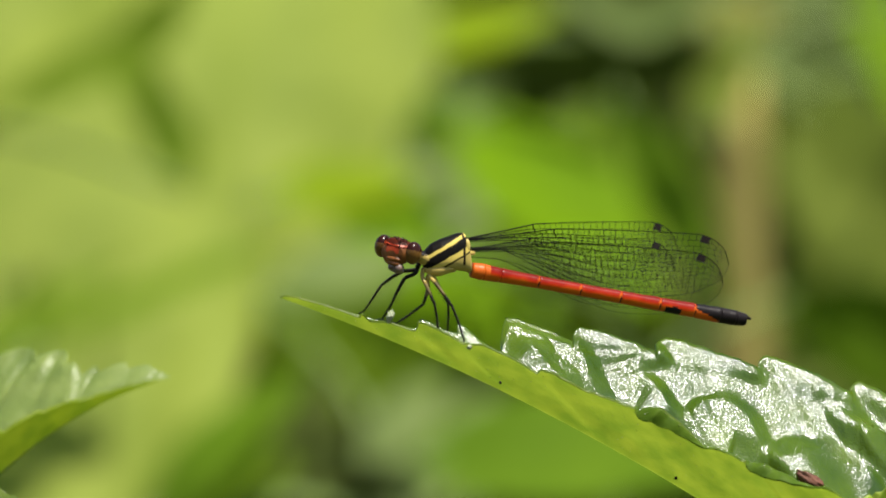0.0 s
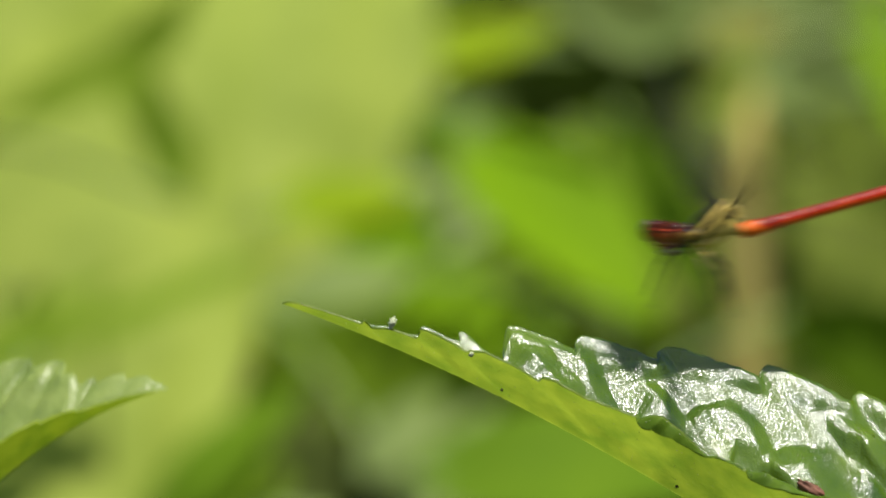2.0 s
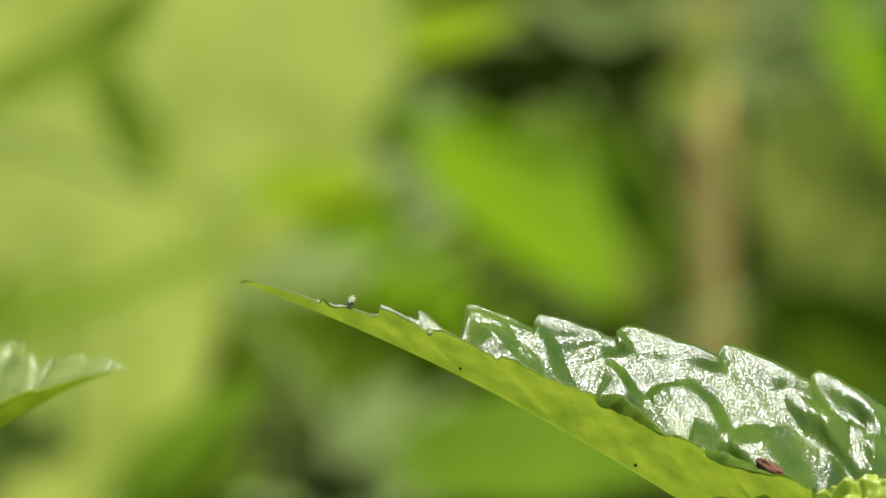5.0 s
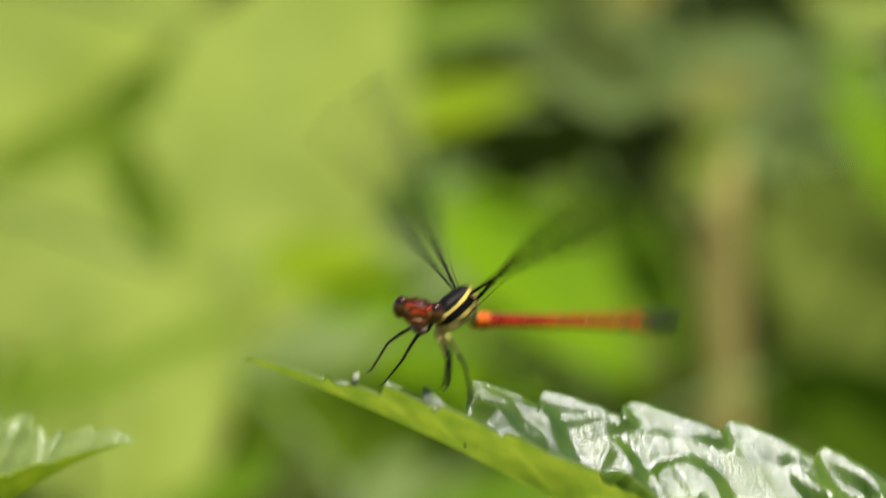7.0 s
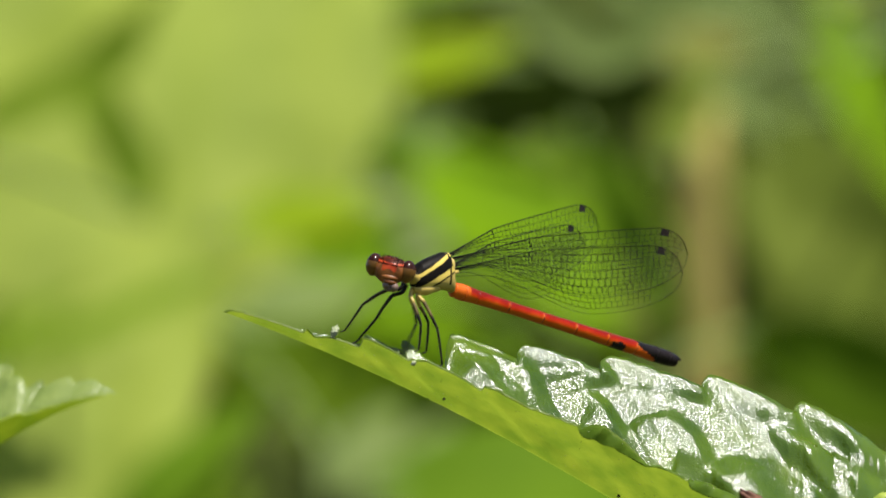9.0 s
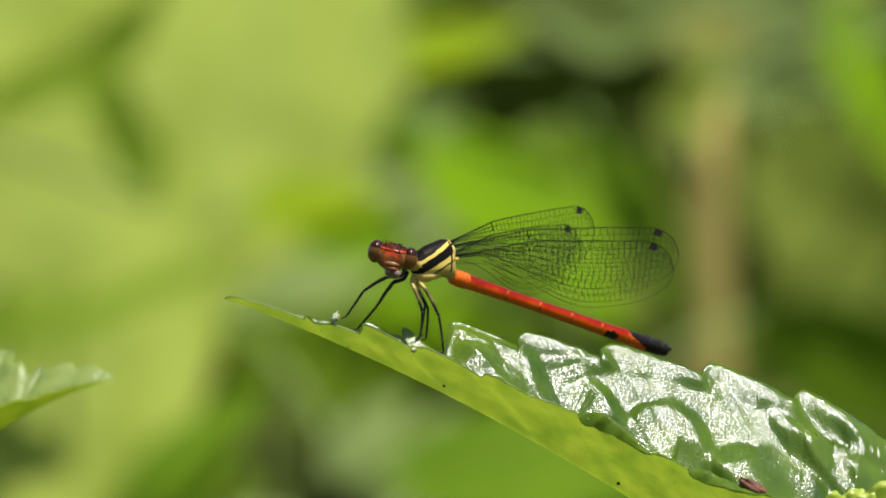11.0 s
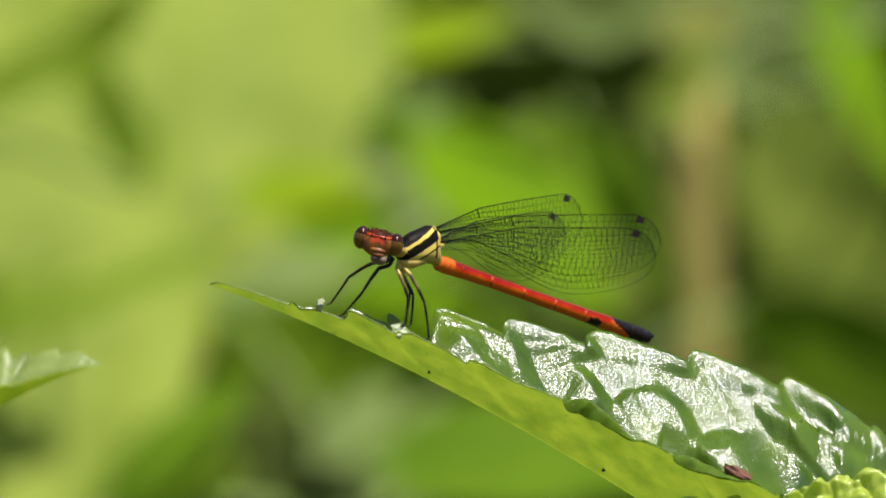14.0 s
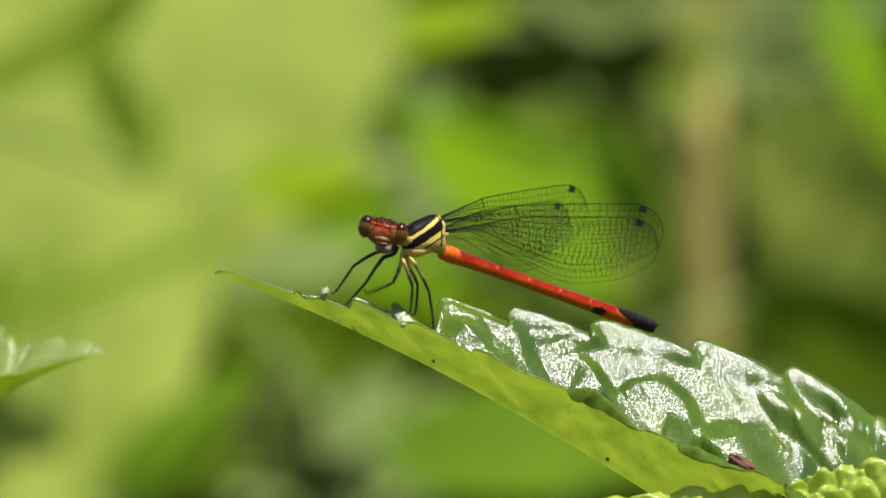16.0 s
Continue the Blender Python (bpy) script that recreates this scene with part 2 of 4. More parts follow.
def tube_data(points, radii, sides=10, closed_ends=True, start=0):
    """A round tube along points."""
    pts = [Vector(p) for p in points]
    verts, faces = [], []
    side = None
    for i, p in enumerate(pts):
        d = (pts[min(i + 1, len(pts) - 1)] - pts[max(i - 1, 0)]).normalized()
        if side is None:
            side = d.orthogonal().normalized()
        side = (side - d * side.dot(d)).normalized()
        up = d.cross(side)
        for k in range(sides):
            a = 2 * math.pi * k / sides
            verts.append(p + radii[i] * (math.cos(a) * side + math.sin(a) * up))
    faces = grid_faces(len(pts), sides, start, True)
    if closed_ends:
        faces.append(tuple(start + k for k in range(sides)))
        faces.append(tuple(start + (len(pts) - 1) * sides + k for k in reversed(range(sides))))
    return verts, faces


def tube(name, points, radii, mat, sides=10):
    v, f = tube_data(points, radii, sides)
    return mesh_from(name, v, f, [mat])


def smooth_line(points, steps=6):
    """A Catmull-Rom line through points."""
    p = [Vector(q) for q in points]
    p = [2 * p[0] - p[1]] + p + [2 * p[-1] - p[-2]]
    out = []
    for i in range(1, len(p) - 2):
        for s in range(steps):
            t = s / steps
            a, b, c, d = p[i - 1], p[i], p[i + 1], p[i + 2]
            out.append(0.5 * (2 * b + (c - a) * t + (2 * a - 5 * b + 4 * c - d) * t * t + (3 * b - a - 3 * c + d) * t ** 3))
    out.append(p[-2])
    return out


def ball(name, centre, radii, mat, nu=16, nv=24, mats=None, pick=None):
    verts, faces = [], []
    for i in range(nu + 1):
        th = math.pi * i / nu
        for j in range(nv):
            a = 2 * math.pi * j / nv
            verts.append((centre[0] + radii[0] * math.sin(th) * math.cos(a), centre[1] + radii[1] * math.sin(th) * math.sin(a),
                          centre[2] + radii[2] * math.cos(th)))
    faces = grid_faces(nu + 1, nv, 0, True)
    idx = None
    if pick:
        idx = [pick(sum((Vector(verts[k]) for k in f), Vector()) / 4) for f in faces]
    return mesh_from(name, verts, faces, mats or [mat], idx)


def at(px, py, away=REACH):
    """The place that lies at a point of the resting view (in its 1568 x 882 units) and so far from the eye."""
    k = 0.06 * MM * away / REACH
    return Vector(((px - 784) * k, away - REACH, HEIGHT + (441 - py) * k))


# ---- ground ----
def build_ground():
    n = 60
    xs = np.sign(np.linspace(-1, 1, n)) * np.abs(np.linspace(-1, 1, n)) ** 4 * 600
    verts = []
    for x in xs:
        for y in xs:
            r = math.hypot(x, y)
            verts.append((x, y, -0.02 + 0.02 * math.sin(7 * x) * math.cos(5 * y) if r < 6 else -0.02))
    g = new("ground", mesh_from("ground", verts, grid_faces(n, n), [SOIL]))
    tagged(g, "dark damp soil under the undergrowth", "ground", kind="structure")


build_ground()


# ---- the perch: a coarse-toothed leaf folded along its midrib ----
def midrib(u):
    return -4.0 - 0.37 * (u + 24.06) - 0.0030 * (np.minimum(u, 50) + 24.06) ** 2 - 0.12 * np.maximum(u - 50, 0)


FAR_TEETH = (-14.0, -9.5, -5.2, -0.6, 7.1, 15.9, 27.1, 37.1, 47.0, 57.0, 65.0, 73.0)
NEAR_TEETH = (-15.5, -9.4, -4.2, 3.3, 13.5, 25.0, 36.0, 47.0, 57.0, 66.0, 74.0)


HOOKS = (0.2, 0.2, 0.2, 0.3, 3.5, 3.4, 3.0, 1.4, 1.0, 0.8, 0.5)  # how far each near tooth curls down


def saw(u, teeth):
    """0 in the notch before a tooth, 1 at its rounded point, then falling back slowly."""
    k = int(np.searchsorted(teeth, u, side="right")) - 1
    if k < 0 or k + 1 >= len(teeth):
        return 0.5
    f = (u - teeth[k]) / (teeth[k + 1] - teeth[k])
    if f < 0.2:
        return math.sin(math.pi / 2 * f / 0.2) ** 0.55
    return 1 - ((f - 0.2) / 0.8) ** 1.5


def on_leaf(px, py):
    """Along and up from the midrib (mm) for a point of the resting view on the leaf."""
    u = (px - 784) * 0.06
    return u, (441 - py) * 0.06 - float(midrib(u))


# oblique folds of the sunny half: a line in the resting view, width, height, length of the slope after it (mm).
# Drawn from left to right a fold turns its face up, from right to left down.
FOLDS = [([on_leaf(*q) for q in line], width, height, run) for line, width, height, run in (
    (((792, 545), (832, 592), (862, 630), (900, 672), (940, 730)), 2.7, 1.5, 14),
    (((940, 575), (930, 612), (940, 650), (962, 700), (990, 760)), 1.8, 0.9, 10),
    (((985, 615), (1040, 666), (1074, 706), (1100, 742), (1140, 820)), 1.7, 1.2, 10),
    (((1068, 748), (1105, 722), (1140, 702), (1180, 704), (1220, 738), (1246, 790), (1262, 880)), 1.8, 1.2, 30),
    (((1225, 830), (1250, 808), (1285, 797), (1335, 795), (1390, 815), (1440, 855), (1500, 930)), 2.1, 1.4, 30),
    (((1490, 920), (1450, 850), (1412, 800), (1388, 760), (1380, 725), (1388, 690)), 3.0, 2.3, 9),
    (((1850, 940), (1575, 806), (1512, 768), (1468, 722), (1410, 706)), 2.8, 2.4, 9),
    (((1465, 940), (1478, 870), (1492, 815), (1522, 770)), 2.2, 1.6, 6),
    (((1062, 592), (1068, 618), (1082, 645)), 1.1, 0.8, 6),
    (((1232, 636), (1236, 658), (1244, 682)), 1.1, 0.8, 6),
    (((1404, 690), (1406, 710), (1412, 730)), 1.2, 0.8, 6),
)]


def fold_lift(u, rise, folds):
    """How far the tissue stands out at (u, rise): each fold steps up across its line, then slopes back."""
    total = 0.0
    for line, width, height, run in folds:
        pts = [(p.x, p.y) for p in smooth_line([(a, b, 0) for a, b in line], 4)]
        best, where, along = 1e9, 0.0, 0.0
        for k in range(len(pts) - 1):
            ax, ay = pts[k]
            dx, dy = pts[k + 1][0] - ax, pts[k + 1][1] - ay
            ln = math.hypot(dx, dy)
            f = ((u - ax) * dx + (rise - ay) * dy) / (ln * ln)
            g = min(1.0, max(0.0, f))
            d = math.hypot(u - ax - g * dx, rise - ay - g * dy)
            if d < best:
                best = d
                where = -((rise - ay) * dx - (u - ax) * dy) / ln
                where = math.copysign(d, where)
                along = (k + f) / (len(pts) - 1)
        # a long slope keeps its height to the ends of the line, a short one runs out gently
        fade = max(0.0, min(1.0, (5.0 if run > 20 else 2.2) * min(along, 1 - along)))
        fade = fade * fade * (3 - 2 * fade)
        wob = 0.25 * width * noise.noise((u * 0.4, rise * 0.4, height * 9)) + 0.16 * noise.noise((u * 1.9, rise * 1.9, height * 5))
        d = where + wob
        # folds deepen and flatten out along their way
        width *= 1 + 0.6 * noise.noise((u * 0.13, rise * 0.13, width * 5))
        height *= 0.9 + 0.8 * noise.noise((u * 0.15, rise * 0.15, height * 7))
        if d < -width / 2:
            continue
        x = d / width + 0.5
        total += fade * height * (x if x < 1 else math.exp(-((x - 1) * width / run) ** 1.3))
    return total


def half_leaf(us, mid, outer, teeth, depth, cut, slant, swell, seed, turn=0.0, folds=(), hook=()):
    """One half of a folded blade, from midrib to margin: rows of (x, y, z, lift) in mm."""
    hs = np.linspace(0, 1, 46) if folds else 1 - np.linspace(1, 0, 64) ** 1.4
    rim_at = list(zip(*outer))
    tv = [t + slant * float(np.interp(t, *rim_at)) for t in teeth]
    rows = []
    for u in us:
        s = saw(u, teeth)
        base = float(np.interp(u, *rim_at))
        size = min(1.0, base / 12.0)
        rim = max(0.02, base - cut * min(1.0, base / 7.0) * (1 - s) + 0.2 * size * noise.noise((u * 0.9, seed, 0)))
        k = int(np.searchsorted(teeth, u, side="right")) - 1
        curl = hook[k] * max(0.0, (s - 0.45) / 0.55) ** 0.8 * (1 + 0.05 * noise.noise((u * 0.9, 4.0, seed))) if hook and 0 <= k < len(hook) else 0.0
        rim += 0.48 * curl
        line = []
        for h in hs:
            rise = h * rim
            x = u - 0.7 * min(1.0, base / 7.0) * s * h ** 8
            q = u + slant * rise + 2.4 * noise.noise((u * 0.13, rise * 0.2, seed + 9))
            # lateral veins sink, the tissue between them swells
            j = int(np.searchsorted(tv, q, side="right")) - 1
            f = (q - tv[j]) / (tv[j + 1] - tv[j]) if 0 <= j < len(tv) - 1 else (q * 0.09) % 1.0
            g = max(0.0, min(1.0, min(f, 1 - f) / 0.30))
            depth_here = 0.6 + 0.9 * noise.noise((j * 3.7, rise * 0.16, seed + 5))
            pillow = (1 - (1 - g * g * (3 - 2 * g)) * max(0.1, depth_here)) * min(1, 3.0 * h) * min(1.0, 5 * (1.02 - h)) ** 0.5
            wander = noise.noise((q * 0.16, rise * 0.20, seed)) * 0.75 + noise.noise((u * 0.45, rise * 0.45, seed + 3)) * 0.28
            lift = swell * size * (pillow + wander * min(1, 4 * h))
            if folds:
                lift += fold_lift(u, rise, folds) * min(1.0, 5 * h) * min(1.0, 6 * (1.04 - h))
            # the margin turns over
            roll = turn * size * max(0.0, (h - 0.82) / 0.18) ** 2
            # tooth points curl down over their own side
            bend = curl * max(0.0, (h - 0.70) / 0.30) ** 1.7
            line.append((x - 0.3 * bend, depth * (rise - 0.05 * rise * rise / max(base, 1.0)) - roll + 0.9 * bend, mid(u) + rise - bend, lift))
        rows.append(line)
    return rows


def folded_blade(name, us, mid, halves, mats, flip=1.0):
    verts, faces, index = [], [], []
    for outer, teeth, depth, cut, slant, swell, seed, turn, folds, hook in halves:
        rows = half_leaf(us, mid, outer, teeth, depth, cut, slant, swell, seed, turn, folds, hook)
        nrm = Vector((0, -1, depth)).normalized() if depth > 0 else Vector((0, 1, -depth)).normalized()
        start = len(verts)
        for line in rows:
            for x, y, z, lift in line:
                verts.append((flip * x * MM, (y + nrm.y * lift) * MM, (z + nrm.z * lift) * MM))
        f = grid_faces(len(rows), len(rows[0]), start)
        n = len(rows[0]) - 1
        edge = 1 - np.linspace(1, 0, n + 1) ** 1.4
        for i in range(len(rows) - 1):
            k = min(len(teeth) - 2, max(0, int(np.searchsorted(teeth, us[i], side="right")) - 1))
            f_along = (us[i] - teeth[k]) / (teeth[k + 1] - teeth[k])
            # the curled lip of a tooth, in shade-darkened green: widest just after its notch, running out along the
            # margin
            lip = 0.19 * min(1.0, max(0.0, f_along) / 0.06) ** 0.5 * max(0.0, 1 - f_along / 0.95) ** 0.6 if depth < 0 and k < len(hook) and hook[k] > 1 else 0.0
            for j in range(n):
                index.append(0 if depth > 0 else (2 if len(mats) > 2 and edge[j] > 1 - lip else 1))
        faces += f if (depth > 0) == (flip > 0) else [tuple(reversed(q)) for q in f]
    me = mesh_from(name, verts, faces, mats, index)
    bm = bmesh.new()
    bm.from_mesh(me)
    bmesh.ops.remove_doubles(bm, verts=bm.verts, dist=1e-6)
    bm.to_mesh(me)
    bm.free()
    return me


def leaf_blade():
    far_outer = [(-24.06, 0.05), (-22.5, 0.6), (-21, 0.85), (-18, 1.15), (-11, 2.3), (-8.6, 3.9), (-6.5, 4.2), (-5, 5.3), (-3.8, 5.2), (-2.6, 4.8), (-0.8, 5.0), (0.5, 8.3), (8, 11.2), (16.6, 15.1), (27.6, 20.2), (37.8, 24.5),
                 (47, 27.2), (58, 22.4), (70, 11.0), (78, 0.5)]
    # the shaded half: each tooth rises steeply from its notch and runs out slowly
    near_outer = [(-24.06, 0.10), (-23.4, 0.55), (-22.0, 0.85), (-20.3, 1.0), (-17.7, 1.2), (-15.6, 1.25), (-15.1, 1.9), (-14.3, 1.45), (-12.5, 2.05), (-9.7, 2.2), (-9.2, 3.45), (-8.2, 3.8),
                  (-6.6, 3.6), (-4.4, 3.3), (-3.8, 3.75), (-2.0, 4.5), (0.6, 4.3), (3.2, 3.9), (3.9, 4.8), (5.6, 5.3), (9.0, 5.1), (13.4, 5.9), (14.6, 7.2), (16.4, 8.0), (18.4, 7.7),
                  (21.0, 6.8), (24.8, 7.1), (26.0, 9.0), (36, 10.9), (37.5, 12.4), (47, 12.0), (58, 10.5), (70, 5.0), (78, 0.3)]
    return folded_blade("leaf", np.concatenate([np.linspace(-24.06, 50.0, 500), np.linspace(50.4, 78.0, 60)]), midrib,
                        ((far_outer, FAR_TEETH, 0.65, 1.8, 1.0, 0.22, 2.0, 0.2, FOLDS, ()), (near_outer, NEAR_TEETH, -1.75, 0.0, 1.6, 0.75, 7.0, 0.0, (), HOOKS)), [UPPER, UNDER, LIP_SHADE])


def build_perch():
    plant = thing("leafy_plant", "coarse-toothed green herb whose glossy leaf reaches out folded", "plant", pose(0.088, 0.012, 0))
    base = Vector((0.088, 0.012, 0))
    stalk = smooth_line([(0, 0, -0.02), (0.004, 0.003, 0.2), (-0.002, 0.0, 0.42), (0.003, 0.002, 0.72)], 10)
    part("stem", tube("stem", stalk, [0.0032 - 0.0012 * i / len(stalk) for i in range(len(stalk))], STEM, 12), plant, "green ribbed stem")
    leaf = part("leaf", leaf_blade(), plant, "glossy toothed leaf folded along its midrib",
                Matrix.Translation(Vector((0, 0, HEIGHT)) - base))
    mod = leaf.modifiers.new("thickness", "SOLIDIFY")
    mod.thickness, mod.offset, mod.use_rim_only = 0.00022, -1.0, True
    rib = [Vector((u * MM, 0.0006, (float(midrib(u)) + 0.35) * MM)) for u in np.linspace(-23.5, 78, 60)]
    rad = [(0.06 + 0.24 * i / 59) * MM for i in range(60)]
    part("midrib", tube("midrib", rib, rad, UNDER, 8), leaf, "pale midrib along the fold")
    # fine pale hairs on the underside
    rng = random.Random(21)
    lower = [v for v in leaf.data.vertices if v.co.y < -0.0006 and v.co.x < 0.048]
    vv, vf = [], []
    for v in rng.sample(lower, 210):
        d = Vector((rng.uniform(-0.5, 0.5), -0.7, rng.uniform(-0.6, 0.5))) * rng.uniform(0.12, 0.3) * MM
        a, f = tube_data([v.co, v.co + d * 0.6, v.co + d], [0.035 * MM, 0.03 * MM, 0.012 * MM], 4, True, len(vv))
        vv += a
        vf += f
    part("hairs", mesh_from("hairs", vv, vf, [FLUFF]), leaf, "fine pale hairs on the underside")
    end = rib[-1]
    pet = smooth_line([end, end + Vector((0.006, 0.004, -0.0005)), Vector((0.088, 0.012, end.z + 0.003))], 6)
    part("petiole", tube("petiole", pet, [0.0009] * len(pet), STEM, 8), leaf, "short green petiole")
    return leaf


perch_leaf = build_perch()


# ---- a leaf of any size, for the undergrowth ----
def blade_mesh(name, length, width, mat, fold=0.25, droop=0.25, teeth=0, wave=0.03, seed=0.0, nu=26, nv=11, point=0.9):
    """Leaf blade along +x from its base, face up +z."""
    verts = []
    for i in range(nu):
        s = i / (nu - 1)
        w = width / 2 * (math.sin(math.pi * s ** point) ** 0.8) * (1 - 0.12 * s) + 0.0005 * length
        if teeth:
            w *= 1 - 0.16 * ((s * teeth) % 1.0) * (1 if s < 0.97 else 0)
        for j in range(nv):
            c = 2 * j / (nv - 1) - 1
            z = fold * abs(c) * w - droop * length * s * s + 0.6 * wave * length * noise.noise((s * 4, c * 2, seed)) \
                - 0.004 * length * math.cos(14 * (s - abs(c) * 0.25)) * min(1, 4 * abs(c))
            verts.append((s * length, c * w, z))
    return mesh_from(name, verts, grid_faces(nu, nv), [mat])


def basis(along, face):
    a = Vector(along).normalized()
    f = Vector(face)
    n = (f - a * f.dot(a)).normalized()
    m = Matrix((a, n.cross(a), n)).transposed().to_4x4()
    return m


PLANTS = {}


def herb(key, x, y, top, label, thick=0.003, lean=(0.0, 0.0), mat=None):
    """A stem from the ground; leaves are hung on it."""
    p = thing("herb", label, "plant", pose(x, y, 0), "undergrowth herbs")
    line = smooth_line([(0, 0, -0.03), (lean[0] * 0.2, lean[1] * 0.2, top * 0.35), (lean[0] * 0.6, lean[1] * 0.6, top * 0.7), (lean[0], lean[1], top)], 8)
    part("stem", tube("stem", line, [thick * (1 - 0.5 * i / len(line)) for i in range(len(line))], mat or STEM, 8), p)
    PLANTS[key] = (p, Vector((x, y, 0)), line)
    return p


def hang(key, px, py, away, length, width, turn, mat, label="", face=(0.25, -0.75, 0.95), depth=0.0, fold=0.12, droop=0.08, teeth=0, seed=0.0, point=0.9):
    """A leaf with its middle at a point of the resting view, on the herb's stem. Length and width in view units, turn in degrees."""
    p, origin, line = PLANTS[key]
    k = 0.06 * MM * away / REACH
    depth = depth or 0.7 * math.sin(radians(turn))     # blades lie back to face the light
    length *= math.sqrt(1 + depth * depth)
    a = Vector((math.cos(radians(turn)), depth, math.sin(radians(turn))))
    m = basis(a, face)
    length, width = length * k, width * k
    root = at(px, py, away) - m.to_3x3() @ Vector((length * 0.5, 0, -droop * length * 0.25)) - origin
    leaf = part("leaf", blade_mesh("leaf", length, width, mat, fold, droop, teeth, 0.03, seed, point=point), p, label, Matrix.Translation(root) @ m)
    near = min(line, key=lambda q: (q - root).length + 0.6 * abs(q.z - root.z))
    inv = (Matrix.Translation(root) @ m).inverted()
    mid = (near + root) / 2 + Vector((0, 0, 0.01))
    way = smooth_line([inv @ near, inv @ mid, Vector((0, 0, 0)), Vector((length * 0.1, 0, -droop * length * 0.01))], 5)
    part("petiole", tube("petiole", way, [0.0014] * len(way), STEM, 6), leaf)
    return leaf


def arch(key, line, away, width, mat, label, face=(0.0, -1.0, 0.25)):
    """A long narrow leaf that follows a line of the resting view, on the herb's stem."""
    p, origin, stalk = PLANTS[key]
    k = 0.06 * MM * away / REACH
    way = smooth_line([at(x, y, away) - origin for x, y in line], 8)
    verts = []
    for i, q in enumerate(way):
        d = (way[min(i + 1, len(way) - 1)] - way[max(i - 1, 0)]).normalized()
        across = d.cross(Vector(face)).normalized()
        s = i / (len(way) - 1)
        w = 0.5 * width * k * min(1.0, 6 * s + 0.08, 3 * (1 - s) + 0.03)
        for c in (-1, -0.5, 0, 0.5, 1):
            verts.append(q + across * (c * w) + Vector((0, -0.25 * abs(c) * w, 0)))
    leaf = part("leaf", mesh_from("leaf", verts, grid_faces(len(way), 5), [mat]), p, label)
    near = min(stalk, key=lambda q: (q - way[-1]).length)
    part("petiole", tube("petiole", smooth_line([near, (near + way[-1]) / 2 + Vector((0, 0, 0.01)), way[-1]], 5), [0.0014] * 11, STEM, 6), leaf)
    return leaf


# ---- undergrowth behind the perch ----
def build_undergrowth():
    pale = "tall herb with broad pale yellow-green leaves in full sun"
    shade = (-0.75, -0.75, -0.25)
    herb("a", -0.203, 1.881, 0.881, pale, 0.004, (0.02, 0.0))
    hang("a", 470, 130, 2.748, 900, 520, 72, PALE, "broad pale leaf in sun", seed=1.0)
    hang("a", 60, -30, 2.843, 800, 420, 42, PALE, "broad pale leaf in sun", seed=2.0)
    hang("a", 90, 330, 2.767, 760, 430, 66, PALE, "broad pale leaf in sun", seed=3.0)
    hang("a", 170, 230, 3.014, 900, 620, 62, PALE, "broad pale leaf in sun", seed=3.3)
    hang("a", -150, 210, 2.862, 620, 360, 60, PALE, "broad pale leaf in sun", seed=14.0)
    hang("a", 230, 420, 3.02, 760, 460, 15, PALE, "broad pale leaf in sun", seed=3.9)
    hang("a", 150, 450, 2.95, 820, 480, 50, PALE, "broad pale leaf in sun", seed=3.7)
    hang("a", 300, 430, 2.824, 620, 380, 40, PALE, "broad pale leaf in sun", seed=4.0)
    arch("a", ((-80, 205), (40, 140), (125, 106), (190, 62), (240, 5), (310, -80)), 2.54, 105, FRESH, "narrow green leaf crossing the pale ones", (0.2, -0.8, 0.9))
    arch("a", ((135, 85), (185, 155), (222, 225), (248, 285), (266, 345)), 2.56, 110, FRESH, "narrow green leaf hanging down", (0.3, -0.8, 0.9))
    hang("a", 185, 385, 2.70, 460, 340, 58, PALE, "broad pale leaf in sun", seed=3.95)
    hang("a", 270, 595, 2.66, 420, 250, 52, PALE, "broad pale leaf in sun", seed=3.98)
    herb("b", -0.255, 1.634, 0.648, pale, 0.004, (0.03, 0.0))
    hang("b", 130, 725, 2.596, 900, 410, 55, PALE, "broad pale leaf in sun", seed=5.0)
    hang("b", -80, 770, 2.672, 760, 420, 66, PALE, "broad pale leaf in sun", seed=5.4)
    hang("b", 30, 830, 2.76, 620, 380, 58, PALE, "broad pale leaf in sun", seed=5.7)
    hang("b", -40, 570, 2.482, 440, 80, 32, GREEN, "narrow green leaf", seed=6.0, droop=0.03)
    hang("b", 190, 525, 2.520, 540, 76, 24, GREEN, "narrow green leaf", seed=6.5, droop=0.03)
    herb("c", 0.029, 1.710, 0.677, "herb with bright lime-green leaves lit by the sun", 0.003, (0.01, 0.0))
    hang("c", 535, 345, 2.68, 300, 150, 10, LEMON, "yellow-lime leaf", seed=7.0)
    hang("c", 925, 385, 2.596, 480, 300, -42, LIME, "large lime-green leaf arching down", seed=8.0, droop=0.1, point=0.8)
    hang("c", 1065, 350, 2.66, 400, 230, -48, GREEN, "green leaf", seed=8.3, face=(0.1, -0.95, 0.5))
    hang("c", 680, 480, 2.672, 420, 260, -40, LIME, "lime-green leaf", seed=8.6)
    hang("c", 1120, 375, 2.620, 430, 120, -66, MID, "green leaf in shade", seed=9.0, face=(0.1, -0.9, -0.7))
    hang("c", 752, 345, 2.69, 190, 115, 75, DULL, "pale grey-green leaf", seed=9.2)
    hang("c", 540, 490, 2.58, 280, 150, 15, DULL, "pale grey-green leaf", seed=9.1)
    hang("c", 1035, 600, 2.73, 260, 150, -15, OLIVE, "olive leaf in shade", seed=9.7, face=shade)
    hang("c", 740, 450, 2.710, 420, 200, -62, GREEN, "green leaf", seed=9.3)
    hang("c", 590, 590, 2.75, 520, 300, -18, GREEN, "green leaf", seed=9.4)
